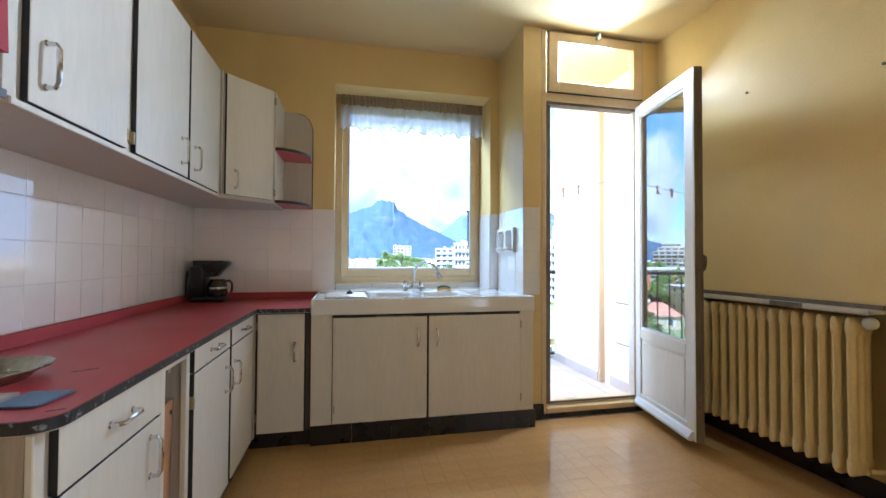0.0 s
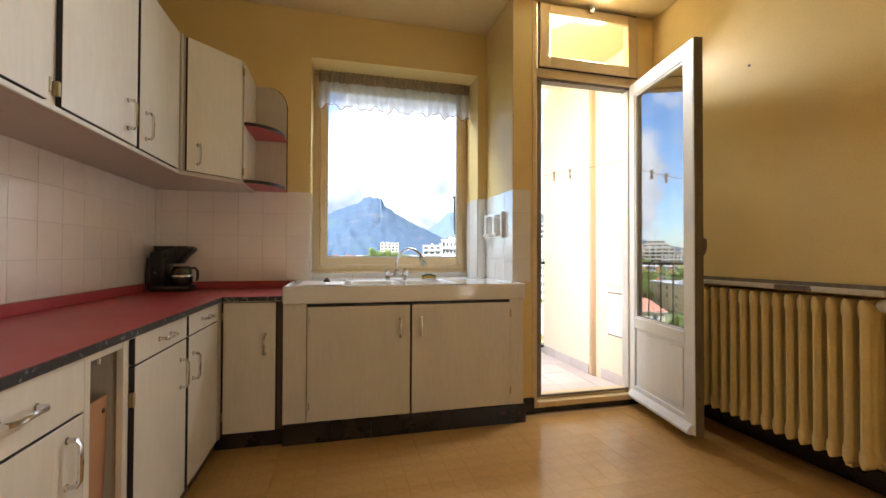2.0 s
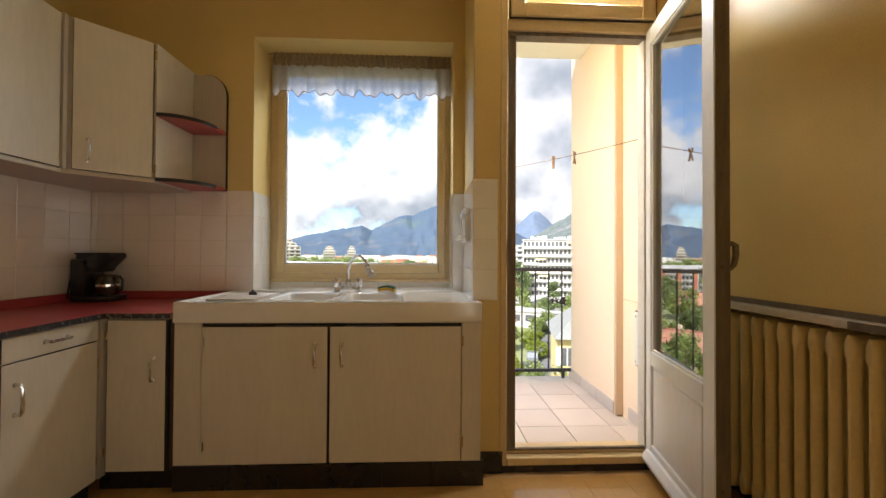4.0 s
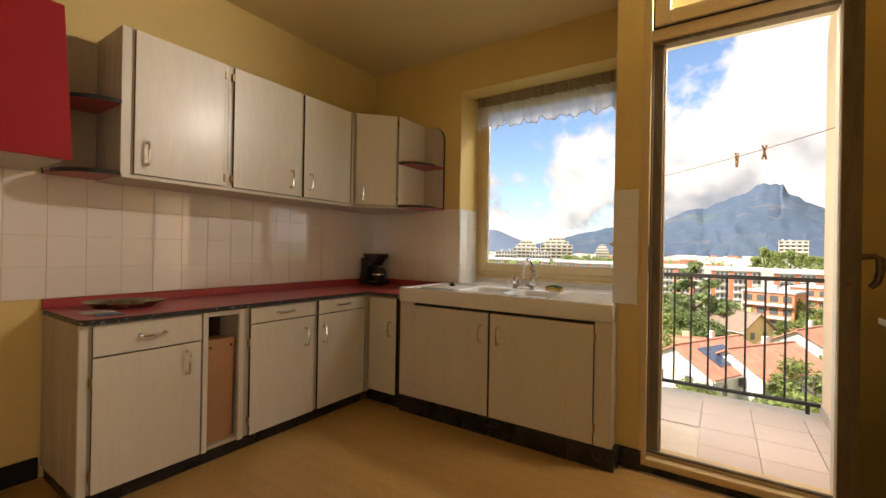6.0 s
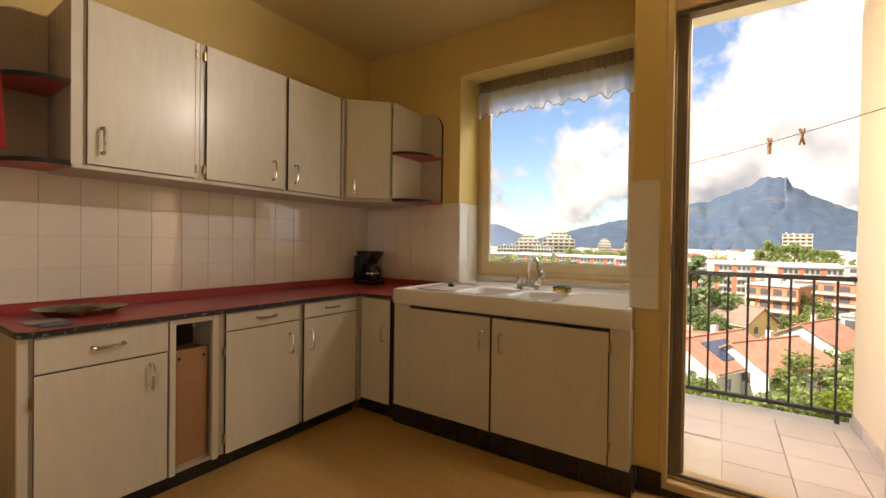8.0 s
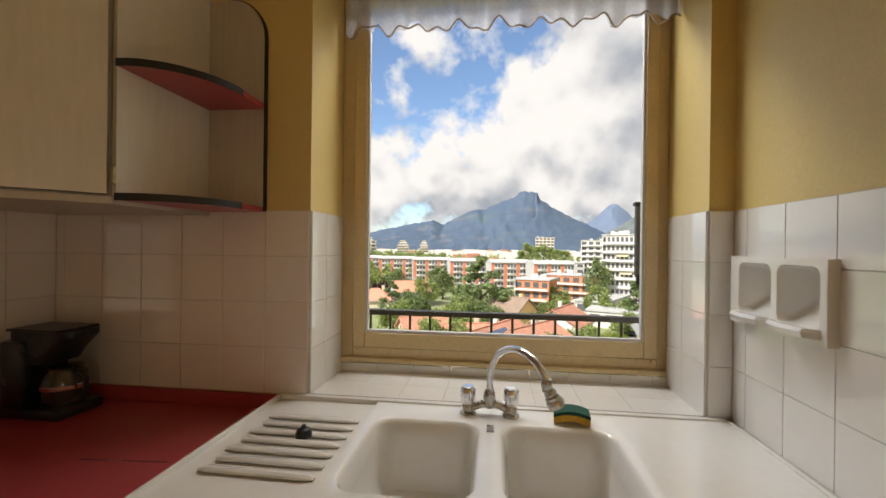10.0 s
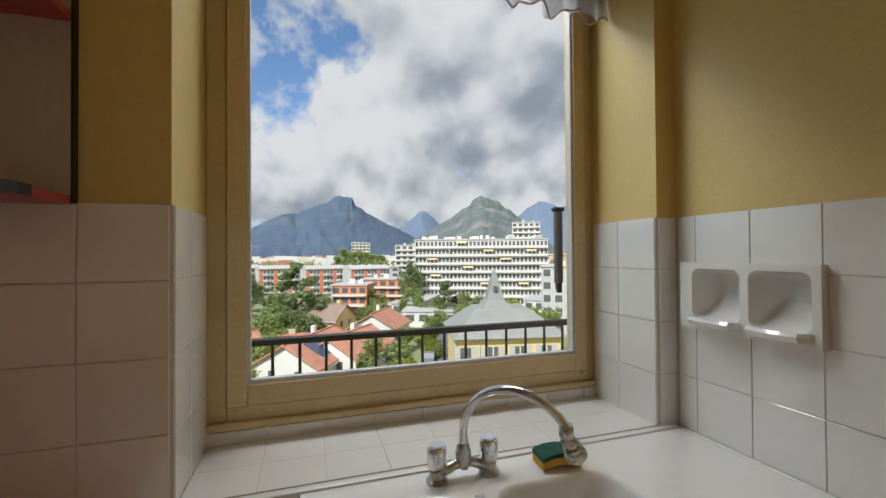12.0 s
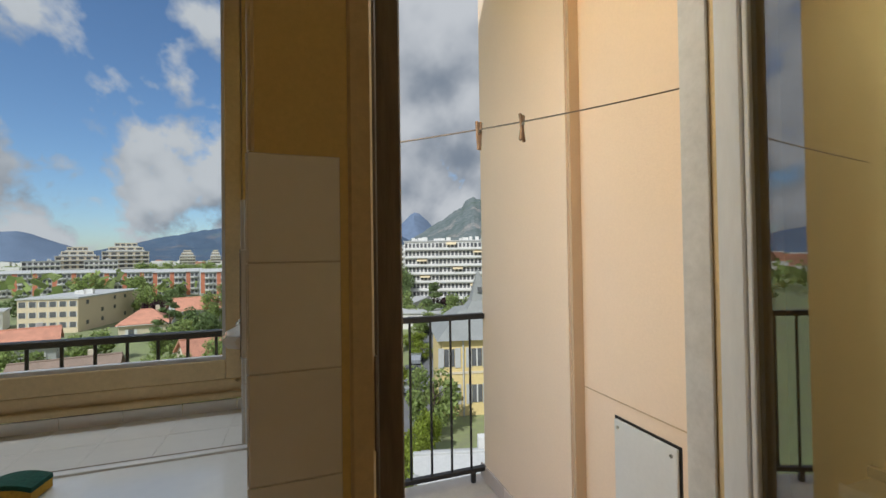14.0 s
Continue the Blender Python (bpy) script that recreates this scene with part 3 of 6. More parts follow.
part("jamb_seam", box(DX0 - 0.002, DX0 + 0.010, 2.588, 2.6055, DZ0 + 0.06, DZ1 - 0.019, 0.003), EDGE_W, door_frame, "grimy dark seam")
part("jamb_nosing", box(DX0 + 0.0525, DX0 + 0.060, 2.640, 2.672, DZ0 + 0.004, DZ1 - 0.019, 0.002), PAINT_F, door_frame)
part("strike_plate", box(DX0 - 0.001, DX0 + 0.003, 2.5672, 2.586, 1.02, 1.16, 0.001), BRONZE, door_frame)
part("jamb_lining", box(DX1 + 0.001, DX1 + 0.0095, 2.600, 2.668, DZ0, DZ1, 0.002), BEAD, door_frame, "grey weathered lining")
part("head", box(DX0, DX1 + 0.01, 2.572, 2.66, DZ1, 2.262, 0.004), PAINT_F, door_frame)
part("head_rebate", box(DX0, DX1 + 0.01, 2.590, 2.655, DZ1 - 0.018, DZ1), EDGE_W, door_frame, "grimy dark rebate")
part("top_rail", box(DX0, DX1 + 0.01, 2.572, 2.66, 2.685, 2.70, 0.003), PAINT_F, door_frame)
bm = box(DX0, DX1 + 0.01, 2.556, 2.672, 0.036, 0.075, 0.006, 2)
bx(bm, DX0, DX1 + 0.01, 2.60, 2.69, 0.075, 0.092, 0.004)
part("sill", bm, PAINT_F, door_frame)
part("weather_strip", box(DX0, DX1, 2.594, 2.610, 0.093, 0.104), EDGE_W, door_frame)
TX0, TX1, TZ0, TZ1 = 1.36, 2.10, 2.266, 2.683
transom = thing("transom_window", (1.73, 2.58, TZ0), "small closed transom window over the balcony door", "window", kind="structure")
bm = box(TX0, 1.432, 2.55, 2.585, TZ0, TZ1, 0.004)
bx(bm, 2.028, TX1, 2.55, 2.585, TZ0, TZ1, 0.004)
bx(bm, 1.432, 2.028, 2.55, 2.585, TZ0, 2.336, 0.004)
bx(bm, 1.432, 2.028, 2.55, 2.585, 2.618, TZ1, 0.004)
part("sash", bm, PAINT_F, transom)
tp = part("pane", box(1.434, 2.026, 2.588, 2.592, 2.338, 2.616), GLASS, transom, "clear glass pane")
tp.visible_shadow = False
# black strips on the frame's face draw the shade in the gap round the sash
bm = box(TX0 - 0.009, TX0 - 0.0005, 2.5635, 2.569, TZ0 - 0.009, TZ1 + 0.009)
bx(bm, TX1 + 0.0005, TX1 + 0.009, 2.5635, 2.569, TZ0 - 0.009, TZ1 + 0.009)
bx(bm, TX0 - 0.0005, TX1 + 0.0005, 2.5635, 2.569, TZ0 - 0.009, TZ0 - 0.0005)
bx(bm, TX0 - 0.0005, TX1 + 0.0005, 2.5635, 2.569, TZ1 + 0.0005, TZ1 + 0.008)
part("shadow_gap", bm, DARK, transom)
latch = part("latch", box(1.715, 1.748, 2.525, 2.55, 2.655, 2.705, 0.004), CHROME_D, transom)
part("lever", tube(bmesh.new(), [(1.731, 2.53, 2.70), (1.728, 2.505, 2.685), (1.722, 2.495, 2.655)], 0.006, 8), CHROME_D, latch)
tube(bm := bmesh.new(), [(1.75, 2.548, 2.690), (1.88, 2.548, 2.690), (2.09, 2.548, 2.687)], 0.004, 6)
part("cord", bm, CORD, transom)

# open leaf, hinged at the far jamb and turned into the room
LW, LT, LH = 0.665, 0.044, 2.155
leaf = thing("door_1", (0, 0, 0), "white-painted glazed balcony door standing open", "door", kind="structure")
bm = box(0, 0.062, 0, LT, 0, LH, 0.003)
bx(bm, LW - 0.085, LW, 0, LT, 0, LH, 0.003)
bx(bm, 0.062, LW - 0.085, 0.0, LT, LH - 0.085, LH, 0.003)
bx(bm, 0.062, LW - 0.085, 0.0, LT, 0.475, 0.545, 0.003)
bx(bm, 0.062, LW - 0.085, 0.0, LT, 0, 0.085, 0.003)
part("leaf_frame", bm, PAINT_W, leaf)
bm = box(0.062, LW - 0.085, 0.012, LT - 0.012, 0.085, 0.475)
bx(bm, 0.085, LW - 0.108, 0.007, LT - 0.007, 0.108, 0.452, 0.005, 2)
part("panel", bm, PAINT_W, leaf)
bm = box(0.0625, 0.075, 0.006, 0.016, 0.545, LH - 0.085, 0.002)
bx(bm, LW - 0.098, LW - 0.0855, 0.006, 0.016, 0.545, LH - 0.085, 0.002)
bx(bm, 0.075, LW - 0.098, 0.006, 0.016, 0.545, 0.558, 0.002)
bx(bm, 0.075, LW - 0.098, 0.006, 0.016, LH - 0.098, LH - 0.085, 0.002)
part("glazing_bead", bm, PAINT_W, leaf)
bm = box(0.064, LW - 0.087, 0.020, 0.024, 0.546, LH - 0.086)
bmesh.ops.rotate(bm, cent=(LW / 2, 0.022, 1.3), matrix=Matrix.Rotation(math.radians(-1.5), 3, "Z"), verts=bm.verts)
lp = part("pane", bm, GLASS_D, leaf, "clear glass pane")
lp.visible_shadow = False
bm = bmesh.new()
loft(bm, [[(x, 0, 0.0), (x, -0.03, 0.004), (x, -0.032, 0.02), (x, -0.012, 0.05), (x, 0, 0.055)] for x in (0.03, LW - 0.02)])
part("weather_bar", bm, PAINT_W, leaf)
part("lock_edge", box(LW - 0.001, LW + 0.004, 0.004, LT + 0.006, 0.0, LH), EDGE_W, leaf, "worn brown lock edge")
for z in (0.20, 0.98, 1.30, 1.82):
    cyl(bm := bmesh.new(), (LW + 0.003, LT / 2, z), (LW + 0.007, LT / 2, z), 0.008, seg=10)
    part("bolt", bm, BRONZE, leaf)
hd = part("handle", box(LW - 0.055, LW - 0.025, LT, LT + 0.006, 0.98, 1.12, 0.003), BRONZE, leaf, "dark bronze lever handle")
bm = bmesh.new()
tube(bm, [(LW - 0.04, LT + 0.004, 1.06), (LW - 0.04, LT + 0.034, 1.062), (LW - 0.04, LT + 0.046, 1.054), (LW - 0.04, LT + 0.047, 1.02), (LW - 0.04, LT + 0.040, 0.985), (LW - 0.04, LT + 0.026, 0.968)], [0.010, 0.009, 0.011, 0.011, 0.010, 0.008], 10)
part("lever", bm, BRONZE, hd, smooth=True)
leaf.matrix_basis = pose(2.062, 2.585, 0.058, 0, 0, -99.8)


# ---- radiator ----
radiator = thing("radiator", (2.23, 1.8, 0.13), "cream-painted column radiator in a wall recess", "radiator")


def section():
    """One cast section: three columns grown together, narrowed between them, rounded at top and foot."""
    b = bmesh.new()
    n = 36
    rings = []
    for z, w in ((0.155, 0.35), (0.162, 0.7), (0.180, 1.0), (0.215, 1.02), (0.235, 0.88), (0.765, 0.88), (0.785, 1.02), (0.820, 1.0), (0.838, 0.7), (0.846, 0.35)):
        ring = []
        for k in range(n):
            a = 2 * math.pi * k / n
            x = 0.064 * math.cos(a)
            y = math.copysign(abs(math.sin(a)) ** 0.55, math.sin(a)) * 0.0245
            waist = 0.72 + 0.28 * math.cos(2 * math.pi * x / 0.0427) if 0.235 <= z <= 0.765 else 1.0
            ring.append((2.230 + x * (0.94 + 0.06 * w), y * w * waist, z))
        rings.append(ring)
    loft(b, rings)
    return b


sec = mesh_of(section(), "radiator_section", RADP, smooth=True)
for i in range(18):
    piece("radiator_section", sec, radiator, pose(0, 1.325 + 0.0585 * i, 0))
for z in (0.185, 0.815):
    part("header_pipe", cyl(bmesh.new(), (2.23, 1.30, z), (2.23, 2.34, z), 0.022, seg=12), RADP, radiator)
valve = part("valve", cyl(bmesh.new(), (2.23, 1.305, 0.828), (2.23, 1.262, 0.828), 0.013, seg=12), CHROME_D, radiator)
lathe(bm := bmesh.new(), (0, 0, 0), [(0.018, 0), (0.026, 0.006), (0.027, 0.024), (0.020, 0.034), (0.008, 0.038)], 16)
bmesh.ops.transform(bm, matrix=pose(2.215, 1.262, 0.828, 0, -90, 0), verts=bm.verts)
part("knob", bm, METER, valve, "white valve knob", smooth=True)
part("feed_pipe", tube(bmesh.new(), [(2.23, 1.29, 0.185), (2.30, 1.262, 0.185), (2.345, 1.255, 0.185)], 0.011, 8), RADP, radiator)
for y in (1.40, 2.25):
    part("bracket", box(2.21, 2.375, y - 0.012, y + 0.012, 0.13, 0.158), RADP, radiator)
shelf = thing("radiator_shelf", (2.2, 1.8, 0.878), "narrow painted shelf over the radiator, chipped along its edge", "shelf")
part("board", box(2.155, 2.373, NY0 + 0.004, NY1 - 0.004, 0.868, 0.884, 0.003), SHELFM, shelf)
part("lip", box(2.150, 2.156, NY0 + 0.004, NY1 - 0.004, 0.866, 0.891, 0.002), SHELFM, shelf)
part("repair_tape", box(2.1475, 2.1505, 1.50, 1.66, 0.867, 0.890), EDGE_W, shelf, "brown bare patch on the edge")
# dark strip draws the shade where the shelf meets the wall
part("shadow_batten", box(2.235, 2.249, NY0 + 0.004, NY1 - 0.004, 0.885, 0.905), EDGE_W, shelf)


# ---- kitchen units ----
FX, FY = -0.505, 2.46          # fronts of the side run and of the sink run
CT = 0.803                     # countertop


def d_handle(parent, a, b, out, r=0.0062):
    """A bent chrome pull between two feet."""
    a, b, out = Vector(a), Vector(b), Vector(out)
    d = (b - a).normalized()
    bm = bmesh.new()
    pts = [a, a + out * 0.75, a + out + d * 0.012, a.lerp(b, 0.5) + out * 1.02, b + out - d * 0.012, b + out * 0.75, b]
    tube(bm, pts, r, 8)
    for p in (a, b):
        cyl(bm, p, p + out * 0.1, r * 1.5, seg=8)
    return part("handle", bm, CHROME, parent, "bent chrome handle", smooth=True)


def side_unit(y0, y1, drawer_z, hinge_y, handle_y, label, doored=True):
    u = thing("base_cabinet", ((XL + FX) / 2, (y0 + y1) / 2, 0.065), label, "cabinet", "base cabinets")
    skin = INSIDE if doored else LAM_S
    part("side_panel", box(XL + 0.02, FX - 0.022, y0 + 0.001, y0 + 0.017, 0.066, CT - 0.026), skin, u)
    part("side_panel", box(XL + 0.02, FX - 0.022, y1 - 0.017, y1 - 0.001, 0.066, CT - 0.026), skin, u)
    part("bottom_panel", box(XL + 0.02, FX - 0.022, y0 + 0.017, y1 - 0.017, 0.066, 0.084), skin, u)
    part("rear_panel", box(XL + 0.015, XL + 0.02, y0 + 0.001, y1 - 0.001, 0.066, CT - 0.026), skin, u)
    return u


def front(u, name, x0, x1, y0, y1, z0, z1):
    f = part(name, faced(box(x0, x1, y0, y1, z0, z1, 0.0015), (1, 0, 0)), [LAM, DARK], u, "cream laminate front with black edging")
    return f


def side_cabinet(y0, y1, dy0, dy1, split, hinge_low, label, drop=0.04):
    """Drawer above, door below; y0..y1 the carcass, dy0..dy1 the fronts."""
    u = side_unit(y0, y1, split, 0, 0, label)
    part("face_frame", box(FX - 0.0215, FX - 0.0185, y0 + 0.001, y1 - 0.001, 0.07, CT - 0.027), LAM_S, u)
    dr = front(u, "drawer", FX - 0.018, FX, dy0, dy1, split + 0.004, CT - 0.030)
    m = (dy0 + dy1) / 2
    zc = (split + CT - 0.02) / 2
    d_handle(dr, (FX, m - 0.05, zc), (FX, m + 0.05, zc), (0.026, 0, 0))
    do = front(u, "door", FX - 0.018, FX, dy0, dy1 - 0.002, 0.072, split - 0.002)
    hy = dy1 - 0.068 if hinge_low else dy0 + 0.045
    d_handle(do, (FX, hy, split - drop - 0.106), (FX, hy, split - drop), (0.028, 0, 0))
    hg = dy0 - 0.006 if hinge_low else dy1 + 0.002
    for z in (0.15, split - 0.10):
        part("hinge", box(FX - 0.016, FX + 0.003, hg - 0.006, hg + 0.005, z - 0.022, z + 0.022, 0.003), BRASS, u)
    return u


uA = side_cabinet(0.812, 1.290, 0.848, 1.284, 0.640, True, "cream laminate base cabinet with one drawer and one door")
bm = box(XL + 0.02, FX - 0.03, 0.806, 0.8115, 0.066, CT - 0.027)
part("end_panel", bm, WOODV, uA, "grey-brown wood veneer end panel")
part("corner_post", box(FX - 0.030, FX - 0.0165, 0.806, 0.838, 0.066, CT - 0.027, 0.002), LAM, uA)
uB = side_cabinet(1.512, 1.990, 1.545, 1.982, 0.684, True, "cream laminate base cabinet with one drawer and one door", 0.072)
uC = side_cabinet(1.994, 2.440, 2.012, 2.432, 0.684, False, "cream laminate base cabinet beside the corner", 0.078)

# the slot whose front is missing
slot = side_unit(1.292, 1.510, 0.7, 0, 0, "narrow base cabinet with its front missing and a hardboard panel inside", False)
bm = box(FX - 0.022, FX - 0.004, 1.292, 1.318, 0.066, CT - 0.027, 0.0015)
bx(bm, FX - 0.022, FX - 0.004, 1.482, 1.510, 0.066, CT - 0.027, 0.0015)
bx(bm, FX - 0.022, FX - 0.006, 1.318, 1.482, CT - 0.050, CT - 0.027, 0.0015)
part("face_frame", bm, LAM, slot)
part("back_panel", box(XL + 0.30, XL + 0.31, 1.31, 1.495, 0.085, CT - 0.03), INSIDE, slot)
bm = bmesh.new()
loft(bm, [[(FX - 0.060, y, 0.086), (FX - 0.052, y, 0.086), (FX - 0.040, y, 0.625), (FX - 0.046, y, 0.625)] for y in (1.325, 1.476)])
hb = part("hardboard_panel", bm, HARDB, slot, "loose brown hardboard panel with two holes")
for y in (1.347, 1.456):
    part("hole", cyl(bmesh.new(), (FX - 0.0425, y, 0.585), (FX - 0.039, y, 0.585), 0.007, seg=10), DARK, hb)
part("bolt", cyl(bmesh.new(), (FX - 0.03, 1.405, CT - 0.05), (FX - 0.03, 1.405, CT - 0.075), 0.006, seg=8), CHROME_D, slot)
part("crossbar", box(XL + 0.31, FX - 0.10, 1.31, 1.495, 0.60, 0.61), HARDB, slot)

plinth = thing("plinth", (FX - 0.05, 1.6, 0), "black tiled plinth under the base cabinets", "plinth", kind="structure")
for i in range(11):
    y = 0.815 + 0.15 * i
    part("plinth_tile", box(FX - 0.075, FX - 0.030, y, min(y + 0.1485, 2.43), 0, 0.064, 0.001), PLINTH, plinth)
part("plinth_tile", box(FX - 0.5, FX - 0.077, 0.815, 0.83, 0, 0.064, 0.001), PLINTH, plinth)
part("plinth_tile", box(FX - 0.028, -0.17, FY + 0.030, FY + 0.07, 0, 0.085, 0.001), PLINTH, plinth)

# corner unit with its narrow door
cu = thing("corner_cabinet", (-0.36, 2.7, 0.085), "narrow cream laminate corner base cabinet", "cabinet", "base cabinets")
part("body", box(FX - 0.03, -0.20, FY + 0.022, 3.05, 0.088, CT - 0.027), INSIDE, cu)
part("filler", box(FX - 0.018, FX + 0.004, FY - 0.018, FY + 0.02, 0.07, CT - 0.028, 0.001), LAM_S, cu)
cd = part("door", faced(box(FX + 0.018, -0.232, FY, FY + 0.018, 0.092, CT - 0.034, 0.0015), (0, -1, 0)), [LAM, DARK], cu, "cream laminate front with black edging")
d_handle(cd, (-0.285, FY, 0.50), (-0.285, FY, 0.60), (0, -0.024, 0))
part("edge_strip", box(-0.230, -0.222, FY + 0.004, FY + 0.02, 0.09, CT - 0.028), DARK, cu)
for z in (0.18, 0.70):
    part("hinge", box(FX + 0.007, FX + 0.017, FY - 0.003, FY + 0.012, z - 0.02, z + 0.02, 0.002), BRASS, cu)

# sink cabinet
SX0, SX1 = -0.198, 1.206
sc = thing("sink_cabinet", (0.5, 2.75, 0.11), "cream laminate double-door cabinet under the sink", "cabinet", "base cabinets")
part("end_panel", box(SX0 + 0.002, SX0 + 0.02, FY + 0.02, 3.05, 0.112, 0.755), INSIDE, sc)
part("end_panel", box(SX1 - 0.03, SX1 - 0.012, FY + 0.02, 3.05, 0.112, 0.755), INSIDE, sc)
part("bottom_panel", box(SX0 + 0.02, SX1 - 0.03, FY + 0.02, 3.05, 0.112, 0.13), INSIDE, sc)
part("rear_panel", box(SX0 + 0.02, SX1 - 0.03, 3.04, 3.05, 0.13, 0.755), INSIDE, sc)
part("front_post", box(SX0 + 0.002, -0.076, FY + 0.004, FY + 0.02, 0.112, 0.756, 0.001), LAM, sc)
part("front_post", box(1.112, SX1 - 0.004, FY + 0.004, FY + 0.02, 0.112, 0.756, 0.001), LAM, sc)
# black strip stands in for the shade in the gap below the apron
part("top_gap", box(-0.076, 1.112, FY + 0.014, FY + 0.02, 0.742, 0.756), DARK, sc)
for x0, x1, hx in ((-0.072, 0.492, 0.438), (0.504, 1.108, 0.558)):
    d = part("door", faced(box(x0, x1, FY - 0.004, FY + 0.014, 0.116, 0.739, 0.0015), (0, -1, 0)), [LAM, DARK], sc, "cream laminate front with black edging")
    d_handle(d, (hx, FY - 0.004, 0.56), (hx, FY - 0.004, 0.66), (0, -0.024, 0))
part("edge_strip", box(0.492, 0.504, FY + 0.010, FY + 0.02, 0.114, 0.742), DARK, sc)
for x in (-0.062, 1.114):
    for z in (0.2, 0.67):
        part("hinge", box(x - 0.006, x + 0.006, FY - 0.004, FY + 0.008, z - 0.024, z + 0.024, 0.002), BRASS, sc)
sp = thing("sink_plinth", (0.5, FY, 0), "black tiled plinth under the sink cabinet", "plinth", kind="structure")
x = SX0 + 0.005
while x < SX1 + 0.01:
    w = min(0.235, SX1 + 0.018 - x)
    part("plinth_tile", box(x, x + w - 0.002, FY - 0.004, FY + 0.05, 0, 0.110, 0.0015), PLINTH, sp)
    x += 0.235
part("plinth_tile", box(SX1 - 0.02, SX1 + 0.016, FY + 0.052, PY - 0.014, 0, 0.110, 0.0015), PLINTH, sp)
part("side_panel", box(SX1 - 0.010, SX1 - 0.004, FY + 0.022, PY - 0.002, 0.112, 0.756), LAM_S, sp)

# red worktop
top = thing("worktop", (-0.8, 1.9, CT - 0.026), "worn red laminate L-shaped worktop with a chipped dark edge", "worktop")
CX, CY = -0.490, 2.438
r = 0.05
poly = [(XL + 0.002, 0.802)] + [(CX - r + r * math.cos(a), 0.802 + r + r * math.sin(a)) for a in arc(6, -math.pi / 2, 0)]
poly += [(CX, CY), (SX0 - 0.002, CY), (SX0 - 0.002, YB - 0.001), (XL + 0.002, YB - 0.001)]
part("surface", prism(bmesh.new(), poly, CT - 0.003, CT), RED, top)
part("core", prism(bmesh.new(), [(x - 0.0015 * (x > -0.6), y + 0.001 * (y < 1)) for x, y in poly], CT - 0.026, CT - 0.003), LAM_S, top)
edge = [(CX - r + (r + 0.0012) * math.cos(a), 0.802 + r + (r + 0.0012) * math.sin(a)) for a in arc(6, -math.pi / 2, 0)]
edge = [(XL + 0.05, 0.8008)] + edge + [(CX + 0.0012, CY - 0.0012), (SX0 - 0.003, CY - 0.0012)]
ins = [(XL + 0.05, 0.8035)] + [(CX - r + (r - 0.002) * math.cos(a), 0.802 + r + (r - 0.002) * math.sin(a)) for a in arc(6, -math.pi / 2, 0)] + [(CX - 0.002, CY + 0.002), (SX0 - 0.003, CY + 0.002)]
bm = bmesh.new()
loft(bm, [[(p[0], p[1], CT - 0.023), (p[0], p[1], CT - 0.001), (q[0], q[1], CT + 0.0006), (q[0], q[1], CT - 0.023)] for p, q in zip(edge, ins)])
part("edging", bm, WORN, top, "dark edging worn to grey")
bm = box(XL, XL + 0.016, 0.805, YB - 0.018, CT, 0.848, 0.002)
part("upstand", bm, RED, top)
part("upstand", box(XL + 0.017, SX0 - 0.002, YB - 0.016, YB, CT, 0.848, 0.002), RED, top)
for (x, y, l, a, w) in ((-0.64, 1.175, 0.055, 35, 0.004), (-0.40, 2.70, 0.22, 5, 0.003), (-0.62, 0.90, 0.06, 80, 0.006), (-0.52, 0.86, 0.03, 20, 0.005)):
    bm = box(-l / 2, l / 2, -w / 2, w / 2, 0, 0.0006)
    bmesh.ops.transform(bm, matrix=pose(x, y, CT, 0, 0, a), verts=bm.verts)
    part("scorch_mark", bm, WORN, top, "dark scratch")

# ---- ceramic sink ----
sink = thing("sink", (0.5, 2.75, 0.755), "white ceramic double sink with a ribbed drainer", "sink")
SY0, SY1, ST = 2.448, 3.062, 0.85


def rrect(x0, x1, y0, y1, rad, z, n=6):
    pts = []
    for cx, cy, a0 in ((x1 - rad, y1 - rad, 0), (x0 + rad, y1 - rad, math.pi / 2), (x0 + rad, y0 + rad, math.pi), (x1 - rad, y0 + rad, 1.5 * math.pi)):
        pts += [(cx + rad * math.cos(a), cy + rad * math.sin(a), z) for a in arc(n, a0, a0 + math.pi / 2)]
    return pts


def cell_ring(x0, x1, y0, y1, hole, z):
    """The hole's points pushed out to the edge of its rectangle."""
    cx, cy = sum(p[0] for p in hole) / len(hole), sum(p[1] for p in hole) / len(hole)
    out, n = [], len(hole) // 4
    for i, p in enumerate(hole):
        k, f = i // n, (i % n) / (n - 1)
        if k == 0:
            q = (x1, p[1]) if f < 0.34 else ((x1, y1) if f < 0.67 else (p[0], y1))
        elif k == 1:
            q = (p[0], y1) if f < 0.34 else ((x0, y1) if f < 0.67 else (x0, p[1]))
        elif k == 2:
            q = (x0, p[1]) if f < 0.34 else ((x0, y0) if f < 0.67 else (p[0], y0))
        else:
            q = (p[0], y0) if f < 0.34 else ((x1, y0) if f < 0.67 else (x1, p[1]))
        out.append((q[0], q[1], z))
    return out


TY0, TY1 = SY0 + 0.012, SY1 - 0.012
B1, B2 = (0.165, 0.465), (0.515, 0.815)
BY0, BY1 = 2.575, 2.945
bm = bmesh.new()
